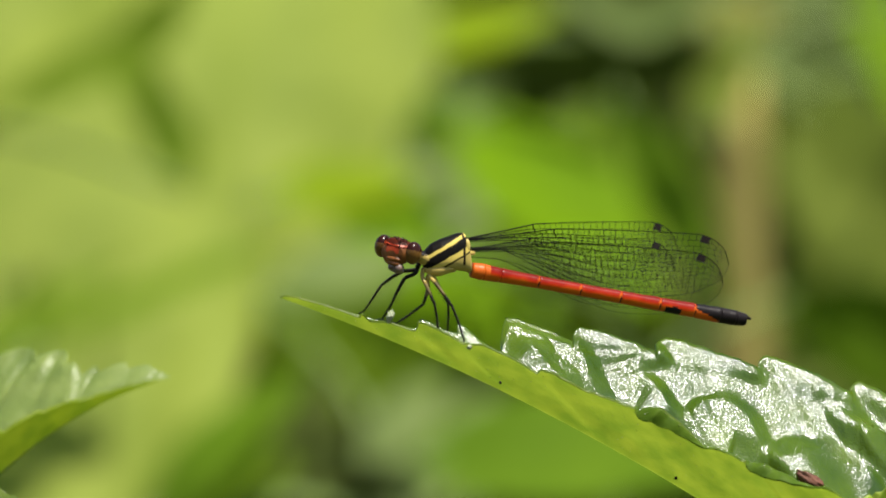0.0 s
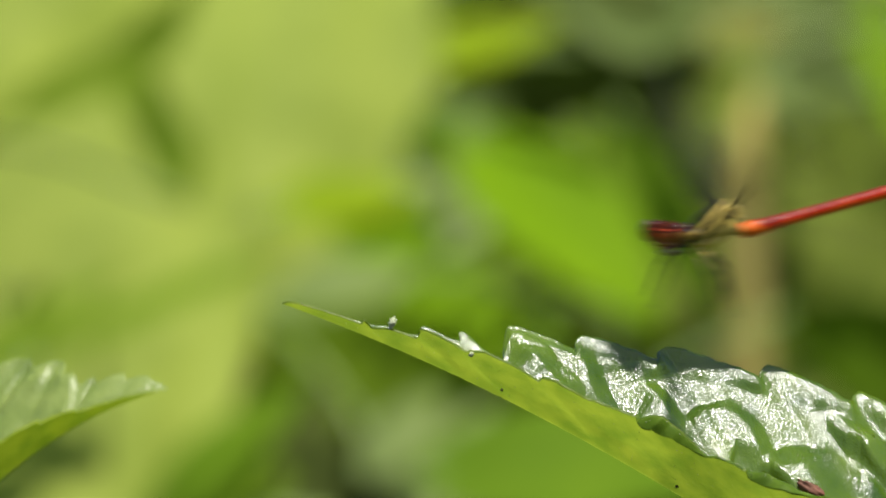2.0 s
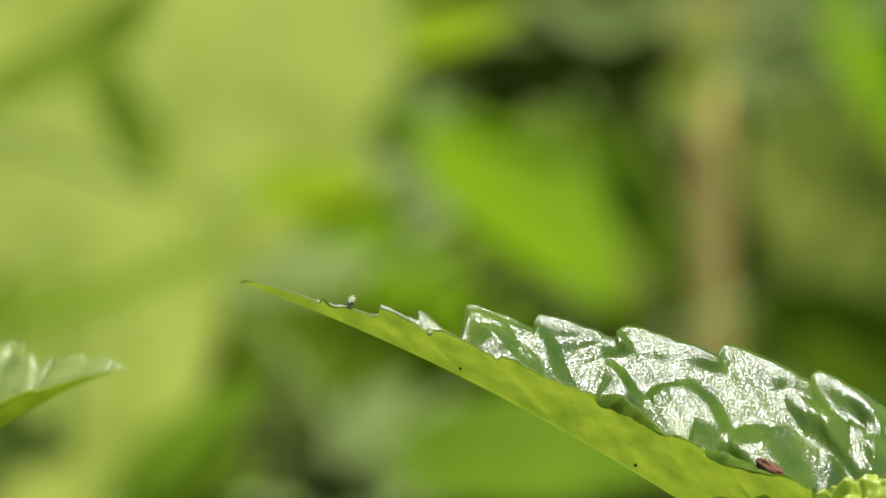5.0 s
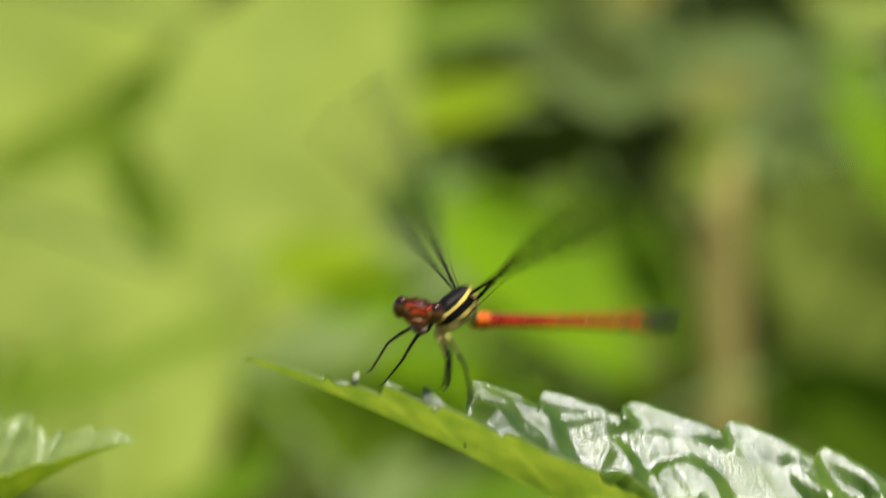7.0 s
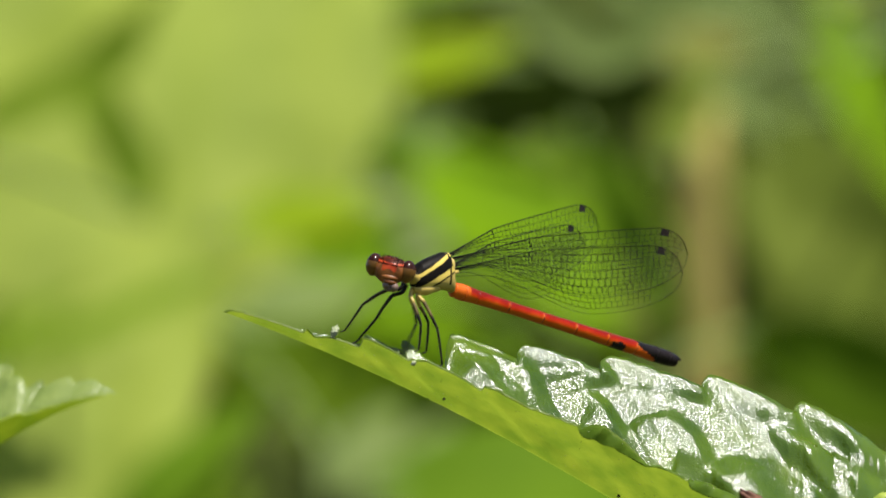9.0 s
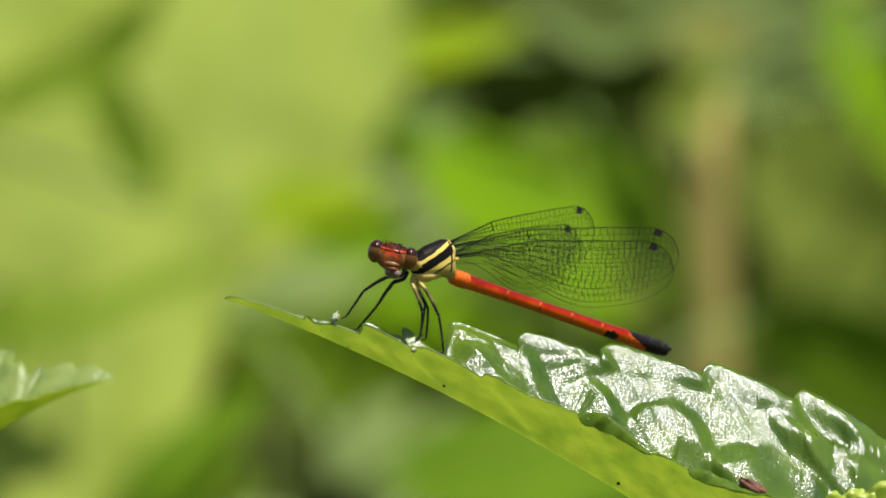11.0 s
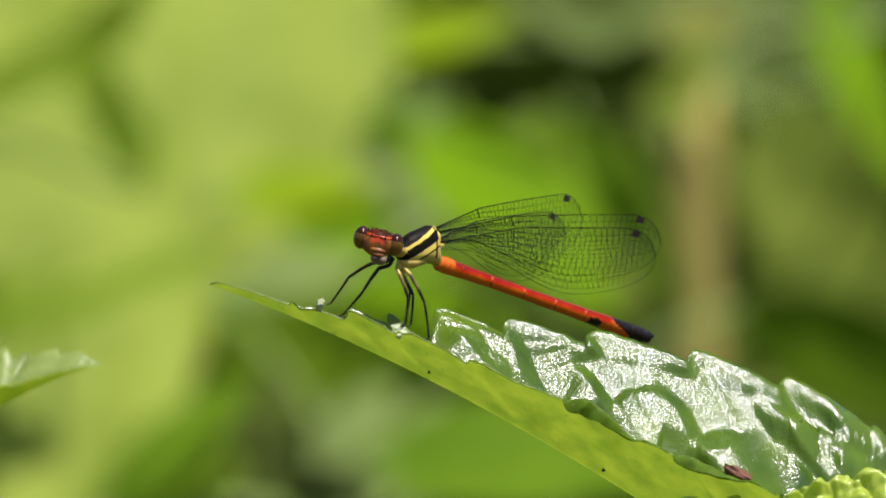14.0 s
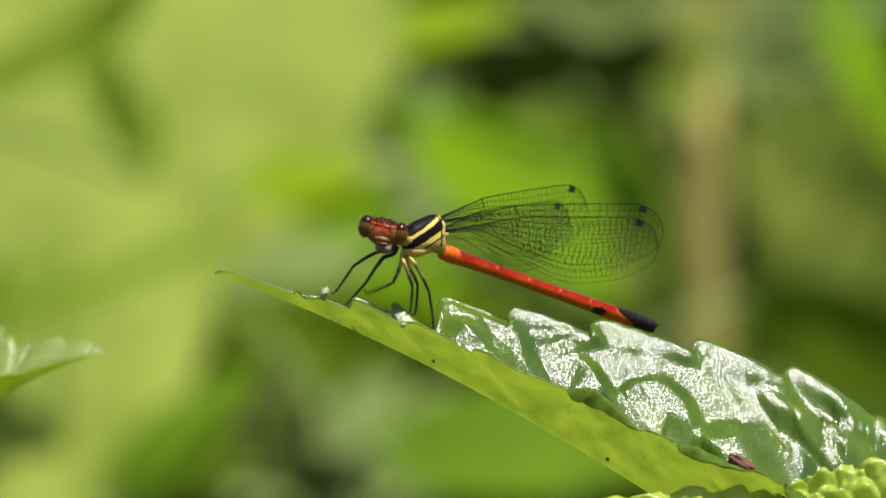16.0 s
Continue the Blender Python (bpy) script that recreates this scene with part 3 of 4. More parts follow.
    hang("c", 770, 525, 2.69, 460, 240, 68, GREEN, "green leaf", seed=9.6)
    herb("d", 0.087, 1.938, 0.824, "herb with yellow-green leaves reaching up", 0.003, (-0.02, 0.0))
    hang("d", 755, 75, 2.805, 380, 130, 18, LEMON, "yellow-green leaf", seed=10.0)
    hang("d", 760, -60, 2.938, 420, 160, 20, GREEN, "green leaf", seed=10.5)
    hang("d", 590, -90, 2.976, 420, 260, 60, PALE, "yellow-green leaf", seed=10.7)
    # these dark blades fill the shady gaps; their colour carries the shade
    hang("d", 975, 145, 2.710, 560, 200, 4, SHADE_GREEN, "deep green leaf, shade put into its colour", seed=10.9, face=(0.1, -0.9, -0.7), droop=0.05)
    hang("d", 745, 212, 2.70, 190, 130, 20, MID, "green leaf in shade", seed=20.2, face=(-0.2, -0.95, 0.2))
    hang("d", 930, 160, 2.64, 380, 110, 6, SHADE_GREEN, "deep green leaf, shade put into its colour", seed=20.5, face=(0.1, -0.9, -0.7), droop=0.05)
    hang("d", 830, 180, 2.767, 300, 130, 30, SHADE_GREEN, "deep green leaf, shade put into its colour", seed=21.0, face=(0.1, -0.9, -0.7), droop=0.05)
    hang("d", 1135, 220, 2.79, 380, 120, -70, SHADE_GREEN, "deep green leaf, shade put into its colour", seed=21.5, face=(0.1, -0.9, -0.7), droop=0.05)
    hang("d", 1020, -60, 2.900, 240, 150, 80, SHADE_GREEN, "deep green leaf, shade put into its colour", seed=22.0, face=(0.1, -0.9, -0.7), droop=0.05)
    herb("e", 0.0775, 1.755, 0.668, "stout brown stalk of an old herb", 0.0165, (-0.004, 0.0), BARK)
    hang("e", 1235, 55, 2.767, 190, 130, 20, WITHER, "withered brown leaf", seed=11.0)
    hang("e", 1215, 150, 2.71, 250, 120, 78, OLIVE, "yellowing olive leaf", seed=11.3, face=(-0.4, -0.9, 0.2))
    hang("e", 1100, -130, 2.83, 150, 100, 30, WITHER, "withered brown leaf", seed=11.6)
    herb("f", 0.205, 1.995, 0.883, "herb with dull grey-green leaves in half shade", 0.003, (-0.02, 0.0))
    hang("f", 1340, -80, 2.938, 300, 90, -35, SHADE_GREEN, "deep green leaf, shade put into its colour", seed=22.5, face=(0.1, -0.9, -0.7), droop=0.05)
    hang("f", 1400, 190, 2.957, 560, 260, -48, DULL, "dull grey-green leaf", seed=12.0, face=(-0.2, -0.95, 0.3))
    hang("f", 1500, 420, 2.900, 560, 300, -60, OLIVE, "dull green leaf", seed=12.5, face=(-0.35, -0.9, 0.35))
    hang("f", 1450, -70, 2.995, 420, 200, 10, PALE, "pale green leaf", seed=12.9)
    hang("f", 1300, 330, 2.95, 520, 330, -55, OLIVE, "olive leaf in half shade", seed=13.2, face=(-0.35, -0.9, 0.25))
    arch("f", ((860, -55), (960, 0), (1055, 62), (1130, 32), (1200, -28), (1290, -45), (1385, -25), (1455, 25), (1510, 75)), 2.60, 70, DULL, "narrow grey-green leaf arching over")
    hang("f", 1395, 215, 2.93, 380, 85, -30, DULL, "narrow grey-green leaf", seed=12.8)
    hang("f", 1065, -80, 2.95, 260, 150, 80, SHADE_GREEN, "deep green leaf, shade put into its colour", seed=22.2, face=(0.1, -0.9, -0.7), droop=0.05)
    hang("f", 1365, -95, 2.85, 220, 100, -40, SHADE_GREEN, "deep green leaf, shade put into its colour", seed=22.7, face=(0.1, -0.9, -0.7), droop=0.05)
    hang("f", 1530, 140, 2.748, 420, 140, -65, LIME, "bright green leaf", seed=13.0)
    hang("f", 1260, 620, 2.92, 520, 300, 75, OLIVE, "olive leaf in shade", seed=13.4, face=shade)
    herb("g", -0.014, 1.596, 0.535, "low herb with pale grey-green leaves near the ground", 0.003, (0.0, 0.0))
    hang("g", 475, 790, 2.634, 380, 170, 80, SHADE_GREEN, "deep green leaf, shade put into its colour", seed=23.0, face=(0.1, -0.9, -0.7), droop=0.05)
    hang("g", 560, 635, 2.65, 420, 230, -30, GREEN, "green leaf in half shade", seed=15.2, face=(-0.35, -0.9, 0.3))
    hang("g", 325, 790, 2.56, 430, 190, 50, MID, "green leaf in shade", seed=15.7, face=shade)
    hang("g", 640, 755, 2.577, 220, 110, 50, DULL, "pale grey-green leaf", seed=15.0)
    hang("g", 725, 810, 2.558, 280, 130, 60, DULL, "pale grey-green leaf", seed=15.5)
    hang("g", 965, 815, 2.49, 640, 340, 6, MID, "green leaf", seed=16.0)
    hang("g", 890, 610, 2.74, 480, 260, -12, MID, "green leaf in half shade", seed=16.2)
    hang("g", 330, 870, 2.558, 260, 120, 30, GREEN, "green leaf", seed=16.5)
    hang("g", 1420, 590, 3.05, 900, 560, 15, OLIVE, "olive leaf in half shade", seed=17.5, face=(-0.6, -0.9, 0.1))
    hang("g", 1530, 650, 2.710, 460, 220, -25, MID, "green leaf in half shade", seed=17.0, face=(-0.6, -0.9, 0.1))


build_undergrowth()


def build_thicket():
    """Thicket farther back, its green darkened for shade: many leaves on hidden twigs, one mass."""
    rng = random.Random(4)
    verts, faces = [], []
    for _ in range(11000):
        x = rng.gauss(0.0, 0.75)
        y = 2.75 + rng.gauss(0, 0.28) + 0.12 * x * x
        z = rng.random() ** 0.9 * (1.25 - 0.22 * x * x + 0.25 * noise.noise((x * 2, y * 2, 0)))
        if z < 0 or y < 2.15:
            continue
        if rng.random() < 0.12:
            z = 0.0 + rng.random() * 0.1
        a = Vector((rng.uniform(-1, 1), rng.uniform(-1, 1), rng.uniform(-0.9, 0.3)))
        m = Matrix.Translation((x, y, z)) @ basis(a, (rng.uniform(-0.6, 0.6), rng.uniform(-0.9, 0.3), 1.0))
        ln, wd = rng.uniform(0.08, 0.17), rng.uniform(0.035, 0.075)
        s = len(verts)
        for i in range(5):
            t = i / 4
            w = wd / 2 * math.sin(math.pi * min(0.98, t * 0.95 + 0.02)) ** 0.8
            for c in (-1, 0, 1):
                verts.append(m @ Vector((t * ln, c * w, 0.25 * abs(c) * w - 0.25 * ln * t * t)))
        faces += grid_faces(5, 3, s)
    ob = new("thicket", mesh_from("thicket", verts, faces, [SHADE_GREEN]))
    tagged(ob, "thicket of small leaves behind, shade put into its deep green", "thicket", kind="stuff")


build_thicket()


# ---- the neighbour leaf and the crinkled young leaf ----
def crinkled_blade(name, length, width, mats, teeth, swell, fold, droop, seed, nu=150, nv=41, cut=0.18):
    """A puckered toothed blade along +x from base to tip, face +z."""
    verts = []
    for i in range(nu):
        s = i / (nu - 1)
        w = width / 2 * (math.sin(math.pi * (0.04 + 0.96 * s) ** 0.75) ** 0.85) + 0.004 * width
        f = (s * teeth) % 1.0
        for j in range(nv):
            c = 2 * j / (nv - 1) - 1
            q = (s + 0.10 * (1 - abs(c)) + 0.035 * noise.noise((s * 7, c * 2, seed + 5))) * teeth
            pillow = abs(math.sin(math.pi * q)) ** 0.6 * min(1, 4 * abs(c)) * min(1.0, 4 * (1.03 - abs(c))) ** 0.5
            ww = w * (1 - cut * (1 - (1 - f) ** 0.8 * min(1, f / 0.06)) * abs(c) ** 6)
            z = fold * abs(c) * w - droop * length * s * s + swell * pillow * min(1, 6 * w / width) \
                + 0.9 * swell * noise.noise((s * 11, c * 2.5, seed)) + 0.5 * swell * noise.noise((s * 26, c * 6, seed + 2))
            verts.append((s * length + 0.02 * length * abs(c) ** 4, c * ww, z))
    return mesh_from(name, verts, grid_faces(nu, nv), mats)


def build_neighbour():
    tip = at(192, 650, 1.065)

    def mid(u):
        return -0.22 * u - 0.016 * min(u, 24.0) ** 2 - 0.5 * max(0.0, u - 24.0)
    far = [(0, 0.05), (1, 1.0), (3, 2.4), (6, 3.7), (9, 4.8), (10.6, 4.8), (11.4, 7.3), (14, 9.6), (18, 12.8), (24, 18.0), (34, 20.0), (42, 14.0), (50, 0.4)]
    near = [(0, 0.05), (3, 0.55), (6, 1.0), (9, 1.5), (12, 2.6), (18, 4.6), (24, 6.5), (34, 8.0), (42, 6.0), (50, 0.3)]
    base = Vector((tip.x - 0.056, tip.y + 0.004, 0))
    p = thing("leafy_plant", "light green herb with a slightly soft toothed leaf", "plant", Matrix.Translation(base))
    me = folded_blade("leaf", np.linspace(0, 50, 260), mid, ((far, (2.0, 5.0, 8.5, 12.2, 16.0, 20.5, 25.5, 31.0, 37.0, 43.0), 0.8, 1.5, 0.9, 1.0, 21.0, 0.6, (), ()),
                                                            (near, (1.5, 4.0, 7.0, 10.5, 14.5, 19.0, 24.0, 30.0, 36.0, 42.0), -1.6, 0.9, 1.4, 0.6, 26.0, 0.0, (), ())), [SHEEN, SOFT], -1.0)
    foot = Vector((-50 * MM, 0, mid(50.0) * MM))
    top = tip.z + foot.z
    line = smooth_line([(0, 0, -0.02), (0.003, 0.002, 0.25), (-0.003, 0.0, 0.45), (0.0, 0.0, top - 0.002), (0.002, 0.001, top + 0.03)], 8)
    part("stem", tube("stem", line, [0.0028 - 0.0014 * i / len(line) for i in range(len(line))], STEM, 10), p, "green stem")
    leaf = part("leaf", me, p, "light green toothed leaf folded upwards", Matrix.Translation(tip - base))
    mod = leaf.modifiers.new("thickness", "SOLIDIFY")
    mod.thickness, mod.offset, mod.use_rim_only = 0.00025, -1.0, True
    rib = [Vector((-u * MM, 0.0002, (mid(u) + 0.15) * MM)) for u in np.linspace(5.0, 50.0, 40)]
    part("midrib", tube("midrib", rib, [(0.10 + 0.5 * i / 39) * MM for i in range(40)], STEM, 8), leaf, "green midrib along the fold")
    way = smooth_line([base - tip + Vector((0, 0, top - 0.004)), foot + Vector((-0.002, 0.001, -0.001)), foot], 5)
    part("petiole", tube("petiole", way, [0.0009] * len(way), STEM, 8), leaf)
    # a lower leaf of the same herb, its edge just showing
    low = at(-45, 908, 1.02)
    m2 = basis((1.0, -0.05, -0.35), (0.1, -0.2, 1.0))
    r2 = low - m2.to_3x3() @ Vector((0.016, 0, 0)) - base
    leaf2 = part("leaf", crinkled_blade("leaf", 0.022, 0.012, [UNDER, UNDER], 6, 0.0003, 0.3, 0.12, 9.0, 90, 31), p, "small lower leaf", Matrix.Translation(r2) @ m2)
    inv2 = (Matrix.Translation(r2) @ m2).inverted()
    way = smooth_line([inv2 @ Vector((0, 0, r2.z - 0.003)), inv2 @ (r2 * 0.5 + Vector((0, 0, r2.z * 0.5 - 0.001))), Vector((0, 0, 0))], 5)
    part("petiole", tube("petiole", way, [0.0007] * len(way), STEM, 8), leaf2)


build_neighbour()


def build_young_shoot():
    """A young puckered leaf that pushes up in front of the perch."""
    base = Vector((0.062, -0.016, 0))
    p = thing("young_shoot", "bright yellow-green young shoot with puckered leaves", "plant", Matrix.Translation(base))
    line = smooth_line([(0, 0, -0.02), (0.003, 0.0, 0.3), (0.0, -0.002, HEIGHT - 0.04), (-0.001, -0.001, HEIGHT - 0.027)], 8)
    part("stem", tube("stem", line, [0.0022 - 0.001 * i / len(line) for i in range(len(line))], STEM, 10), p, "pale green stem")
    for tip_at, tail_at, width, face, swell in (((1330, 925), (1780, 915), 0.012, (-0.1, -0.75, 0.7), 0.0014),
                                                ((965, 924), (1620, 1000), 0.011, (0.0, -0.8, 0.65), 0.0011)):
        tip, tail = at(*tip_at, 0.984), at(*tail_at, 0.986)
        ln = (tip - tail).length
        m = basis(tip - tail, face)
        root = tail - base
        leaf = part("leaf", crinkled_blade("leaf", ln, width, [YOUNG, UNDER], 9, swell, 0.15, 0.05, tip_at[0] * 0.01, 170, 41, 0.25), p, "puckered yellow-green young leaf",
                    Matrix.Translation(root) @ m)
        inv = (Matrix.Translation(root) @ m).inverted()
        way = smooth_line([inv @ Vector((0, 0, root.z - 0.006)), inv @ Vector((root.x * 0.5, root.y * 0.5, root.z - 0.004)), Vector((0, 0, 0))], 5)
        part("petiole", tube("petiole", way, [0.0008] * len(way), STEM, 8), leaf)


build_young_shoot()


# ---- small things on the perch ----
def lump(name, centre, size, mat, seed, label, category, stretch=(1, 1, 1), turn=0.0, rough=(1.7, 0.45)):
    verts, nu, nv = [], 14, 20
    for i in range(nu + 1):
        th = math.pi * i / nu
        for j in range(nv):
            a = 2 * math.pi * j / nv
            d = Vector((math.sin(th) * math.cos(a), math.sin(th) * math.sin(a), math.cos(th)))
            r = size * (1 + rough[1] * noise.noise(d * rough[0] + Vector((seed, 0, 0))))
            verts.append((d.x * r * stretch[0], d.y * r * stretch[1], d.z * r * stretch[2]))
    ob = new(name, mesh_from(name, verts, grid_faces(nu + 1, nv, 0, True), [mat]))
    ob.matrix_basis = Matrix.Translation(centre) @ pose(0, 0, 0, 0, turn, 0)
    return tagged(ob, label, category)


riders = []
riders.append(lump("dry_husk", at(1315, 845, 1.0030), 0.0011, HUSK, 3.0, "small reddish brown dry husk lying on the glossy leaf", "debris", (1.7, 0.7, 0.55), 32))
riders.append(lump("fluff", at(577, 544, 0.9965), 0.00036, FLUFF, 6.0, "tiny pale tuft of fluff on the leaf's edge", "debris", (0.9, 0.8, 1.5), 20, (3.2, 1.3)))
riders.append(lump("fluff", at(717, 600, 0.9935), 0.00022, FLUFF, 12.0, "tiny pale tuft of fluff in a notch of the leaf", "debris", (1.0, 0.8, 1.1), 40, (3.2, 1.2)))
riders.append(lump("speck", at(770, 664, 0.9935), 0.00015, BLACK, 8.0, "tiny black speck on the leaf's underside", "debris"))
riders.append(lump("speck", at(1078, 838, 0.992), 0.00018, BLACK, 9.0, "tiny black speck on the leaf's underside", "debris"))


# ---- the damselfly; its body lies along x, head towards -x, in mm ----
def loft(name, rings, mats, pick=None, sides=32, square=1.0):
    """A closed body from rings (x, y, z, half width, upper half height, lower half height)."""
    verts, faces, idx = [], [], []
    for x, y, z, w, hu, hl in rings:
        for k in range(sides):
            a = 2 * math.pi * k / sides
            s, c = (math.copysign(abs(v) ** square, v) for v in (math.sin(a), math.cos(a)))
            verts.append((x * MM, (y + w * c) * MM, (z + (hu if s > 0 else hl) * s) * MM))
    faces = grid_faces(len(rings), sides, 0, True)
    faces.append(tuple(range(sides)))
    faces.append(tuple((len(rings) - 1) * sides + k for k in reversed(range(sides))))
    if pick:
        for f in faces:
            c = sum((Vector(verts[k]) for k in f), Vector()) / len(f)
            idx.append(pick(c / MM))
    return mesh_from(name, verts, faces, mats, idx if pick else None)


def resample(keys, n):
    k = np.array(keys, dtype=float)
    t = np.linspace(0, len(keys) - 1, n)
    out = []
    for v in t:
        i = min(int(v), len(keys) - 2)
        f = v - i
        f = f * f * (3 - 2 * f) * 0.5 + f * 0.5
        out.append(tuple(k[i] * (1 - f) + k[i + 1] * f))
    return out


def wing_outline(length, width):
    """Leading and trailing edge heights (mm) along a stalked wing with a round tip."""
    def tip(s, start, power):
        return max(0.0, 1 - ((s - start) / (1 - start)) ** power) ** 0.5 if s > start else 1.0
    mid = -0.24 * width

    def lead(s):
        a = 0.42 + width * (0.185 * min(1, s / 0.35) ** 1.2 + 0.05 * math.sin(math.pi * s))
        return mid + (a - mid) * tip(s, 0.87, 2.0)

    def trail(s):
        g = min(1.0, max(0.0, (s - 0.10) / 0.52))
        a = -(0.42 + width * 0.79 * (g * g * (3 - 2 * g)))
        return mid + (a - mid) * tip(s, 0.62, 2.3)
    return lead, trail


def wing_meshes(length, width, seed):
    lead, trail = wing_outline(length, width)
    n = 72
    # film
    verts, faces = [], []
    for i in range(n + 1):
        s = i / n
        a, b = lead(s), trail(s)
        for j in range(7):
            f = j / 6
            z = a + (b - a) * f
            verts.append((s * length * MM, 0.06 * math.sin(f * 9) * MM, z * MM))
    film = mesh_from("membrane", verts, grid_faces(n + 1, 7), [FILM])
    # veins
    rng = random.Random(seed)
    vv, vf = [], []

    def add(points, r0, r1):
        pts = [(p[0] * MM, 0.06 * math.sin(0.0) * MM, p[1] * MM) for p in points]
        rad = [(r0 + (r1 - r0) * i / max(1, len(pts) - 1)) * MM for i in range(len(pts))]
        v, f = tube_data(pts, rad, 4, True, len(vv))
        vv.extend(v)
        vf.extend(f)

    edge = [(i / n * length, lead(i / n)) for i in range(n + 1)] + [((n - i) / n * length, trail((n - i) / n)) for i in range(1, n + 1)]
    add(edge[:n + 1], 0.09, 0.05)
    add(edge[n:], 0.03, 0.035)
    lanes = [0.0, 0.11, 0.21, 0.34, 0.47, 0.60, 0.72, 0.83, 0.92]

    def lane(fr, s):
        a, b = lead(s), trail(s)
        spread = min(1.0, 0.25 + s * 1.9)
        return a + (b - a) * (fr * (0.55 + 0.45 * spread) + 0.35 * (1 - spread) * fr)
    ends = []
    for k, fr in enumerate(lanes[1:]):
        s0 = 0.0 if k < 3 else 0.15 + 0.06 * (k - 3)
        s1 = 0.985 - 0.02 * max(0, k - 2) - (0.055 * max(0, k - 5))
        ends.append((s0, s1))
        add([(s * length, lane(fr, s)) for s in np.linspace(s0, s1, 22)], 0.056 if k < 3 else 0.034, 0.022)
    # short veins let in between near the tip
    for k in range(2, 7):
        fr = (lanes[k] + lanes[k + 1]) / 2
        add([(s * length, lane(fr, s)) for s in np.linspace(0.62 + 0.02 * k, 0.96 - 0.02 * k, 10)], 0.022, 0.02)
    # cross veins
    for k in range(len(lanes) - 1):
        if k == 0:
            s = 0.20
        else:
            s = 0.17 + 0.042 * max(0, k - 2)
        top = 0.97 - 0.035 * max(0, k - 3)
        while s < top:
            s += (0.0255 if k else 0.027) * rng.uniform(0.85, 1.15)
            if k in (0, 1) and 0.33 < s < 0.36:
                add([(s * length, lane(lanes[k], s)), (s * length, lane(lanes[k + 1], s))], 0.07, 0.07)
                continue
            tilt = 0.004 * rng.uniform(-1, 1)
            add([(s * length, lane(lanes[k], s)), ((s + tilt) * length, lane(lanes[k + 1], min(0.985, s + tilt)))], 0.025, 0.025)
    # a few wide cells near the hinge
    for k, s in ((0, 0.10), (1, 0.12), (2, 0.09), (1, 0.19), (2, 0.17), (0, 0.21)):
        add([(s * length, lane(lanes[k], s)), (s * length, lane(lanes[k + 1], s))], 0.045, 0.045)
    veins = mesh_from("vein_network", vv, vf, [VEIN])
    # pterostigma: the dark cell near the tip
    s0, s1 = 0.899, 0.929
    hx = [(s0 * length, lead(s0) - 0.02), (s1 * length, lead(s1) + 0.0), ((s1 - 0.008) * length, lane(0.130, s1)), ((s0 - 0.012) * length, lane(0.125, s0))]
    pv = [(x * MM, dy * MM, z * MM) for dy in (-0.06, 0.06) for x, z in hx]
    pf = [(0, 1, 2, 3), (7, 6, 5, 4), (0, 4, 5, 1), (1, 5, 6, 2), (2, 6, 7, 3), (3, 7, 4, 0)]
    stigma = mesh_from("pterostigma", pv, pf, [BLACK], None, False)
    return film, veins, stigma


def leg_part(fly, thorax_label, joints, thick=0.17, base=YELLOW):
    """Coxa, femur, tibia and tarsus along joints (mm, damselfly space)."""
    p = [Vector(j) for j in joints]
    leg = part("leg", tube("leg", [q * MM for q in smooth_line([p[0] + Vector((0.35, -0.15 * p[0].y, 0.8)), p[0], p[1]], 4)],
                           [0.30 * MM, 0.28 * MM] + [0.22 * MM] * 7, base, 8), fly, thorax_label)
    femur = smooth_line([p[1], p[1].lerp(p[2], 0.5) + Vector((0, 0, 0.12)), p[2]], 5)
    nf = len(femur)
    wide = [(thick * 1.25 - 0.08 * i / nf) * MM for i in range(nf)]
    if base is YELLOW:
        cut = int(nf * 0.62)
        part("femur", tube("femur", [q * MM for q in femur[:cut + 1]], wide[:cut + 1], TAN, 8), leg, "tan upper leg")
        part("knee", tube("knee", [q * MM for q in femur[cut:]], [w * 1.03 for w in wide[cut:]], BLACK, 8), leg)
    else:
        part("femur", tube("femur", [q * MM for q in femur], wide, BLACK, 8), leg)
    tib = smooth_line([p[2], p[2].lerp(p[3], 0.5) + Vector((0.06, 0, 0.05)), p[3]], 5)
    part("tibia", tube("tibia", [q * MM for q in tib], [(thick * 0.85 - 0.05 * i / nf) * MM for i in range(len(tib))], BLACK, 8), leg)
    d = (p[3] - p[2]).normalized()
    foot = [p[3], p[3] + Vector((d.x * 0.3 - 0.15, d.y * 0.3, -0.12)), p[3] + Vector((-0.55, 0, -0.18))]
    part("tarsus", tube("tarsus", [q * MM for q in smooth_line(foot, 3)], [thick * 0.5 * MM] * 7, BLACK, 6), leg)
    # spines along femur and tibia
    vv, vf = [], []
    rng = random.Random(int(p[3].x * 100))
    for a, b in ((p[1], p[2]), (p[2], p[3])):
        for i in range(6):
            q = a.lerp(b, 0.2 + 0.13 * i)
            for sgn in (-1, 1):
                e = q + Vector((-0.35 * sgn, rng.uniform(-0.2, 0.2), -0.35))
                v, f = tube_data([q * MM, e * MM], [0.03 * MM, 0.008 * MM], 4, True, len(vv))
                vv += v
                vf += f
    part("spines", mesh_from("spines", vv, vf, [BLACK]), leg)
    return leg


STANCE_YAW = 41.0


def stance(px, py, deep):
    """Damselfly space (mm) for a point of the resting view, with the body turned as it rests."""
    dx, dz, dw = (px - 752) * 0.06, (445 - py) * 0.06, deep
    c, s = math.cos(radians(STANCE_YAW)), math.sin(radians(STANCE_YAW))
    return (dx * c + dw * s, -dx * s + dw * c, dz)


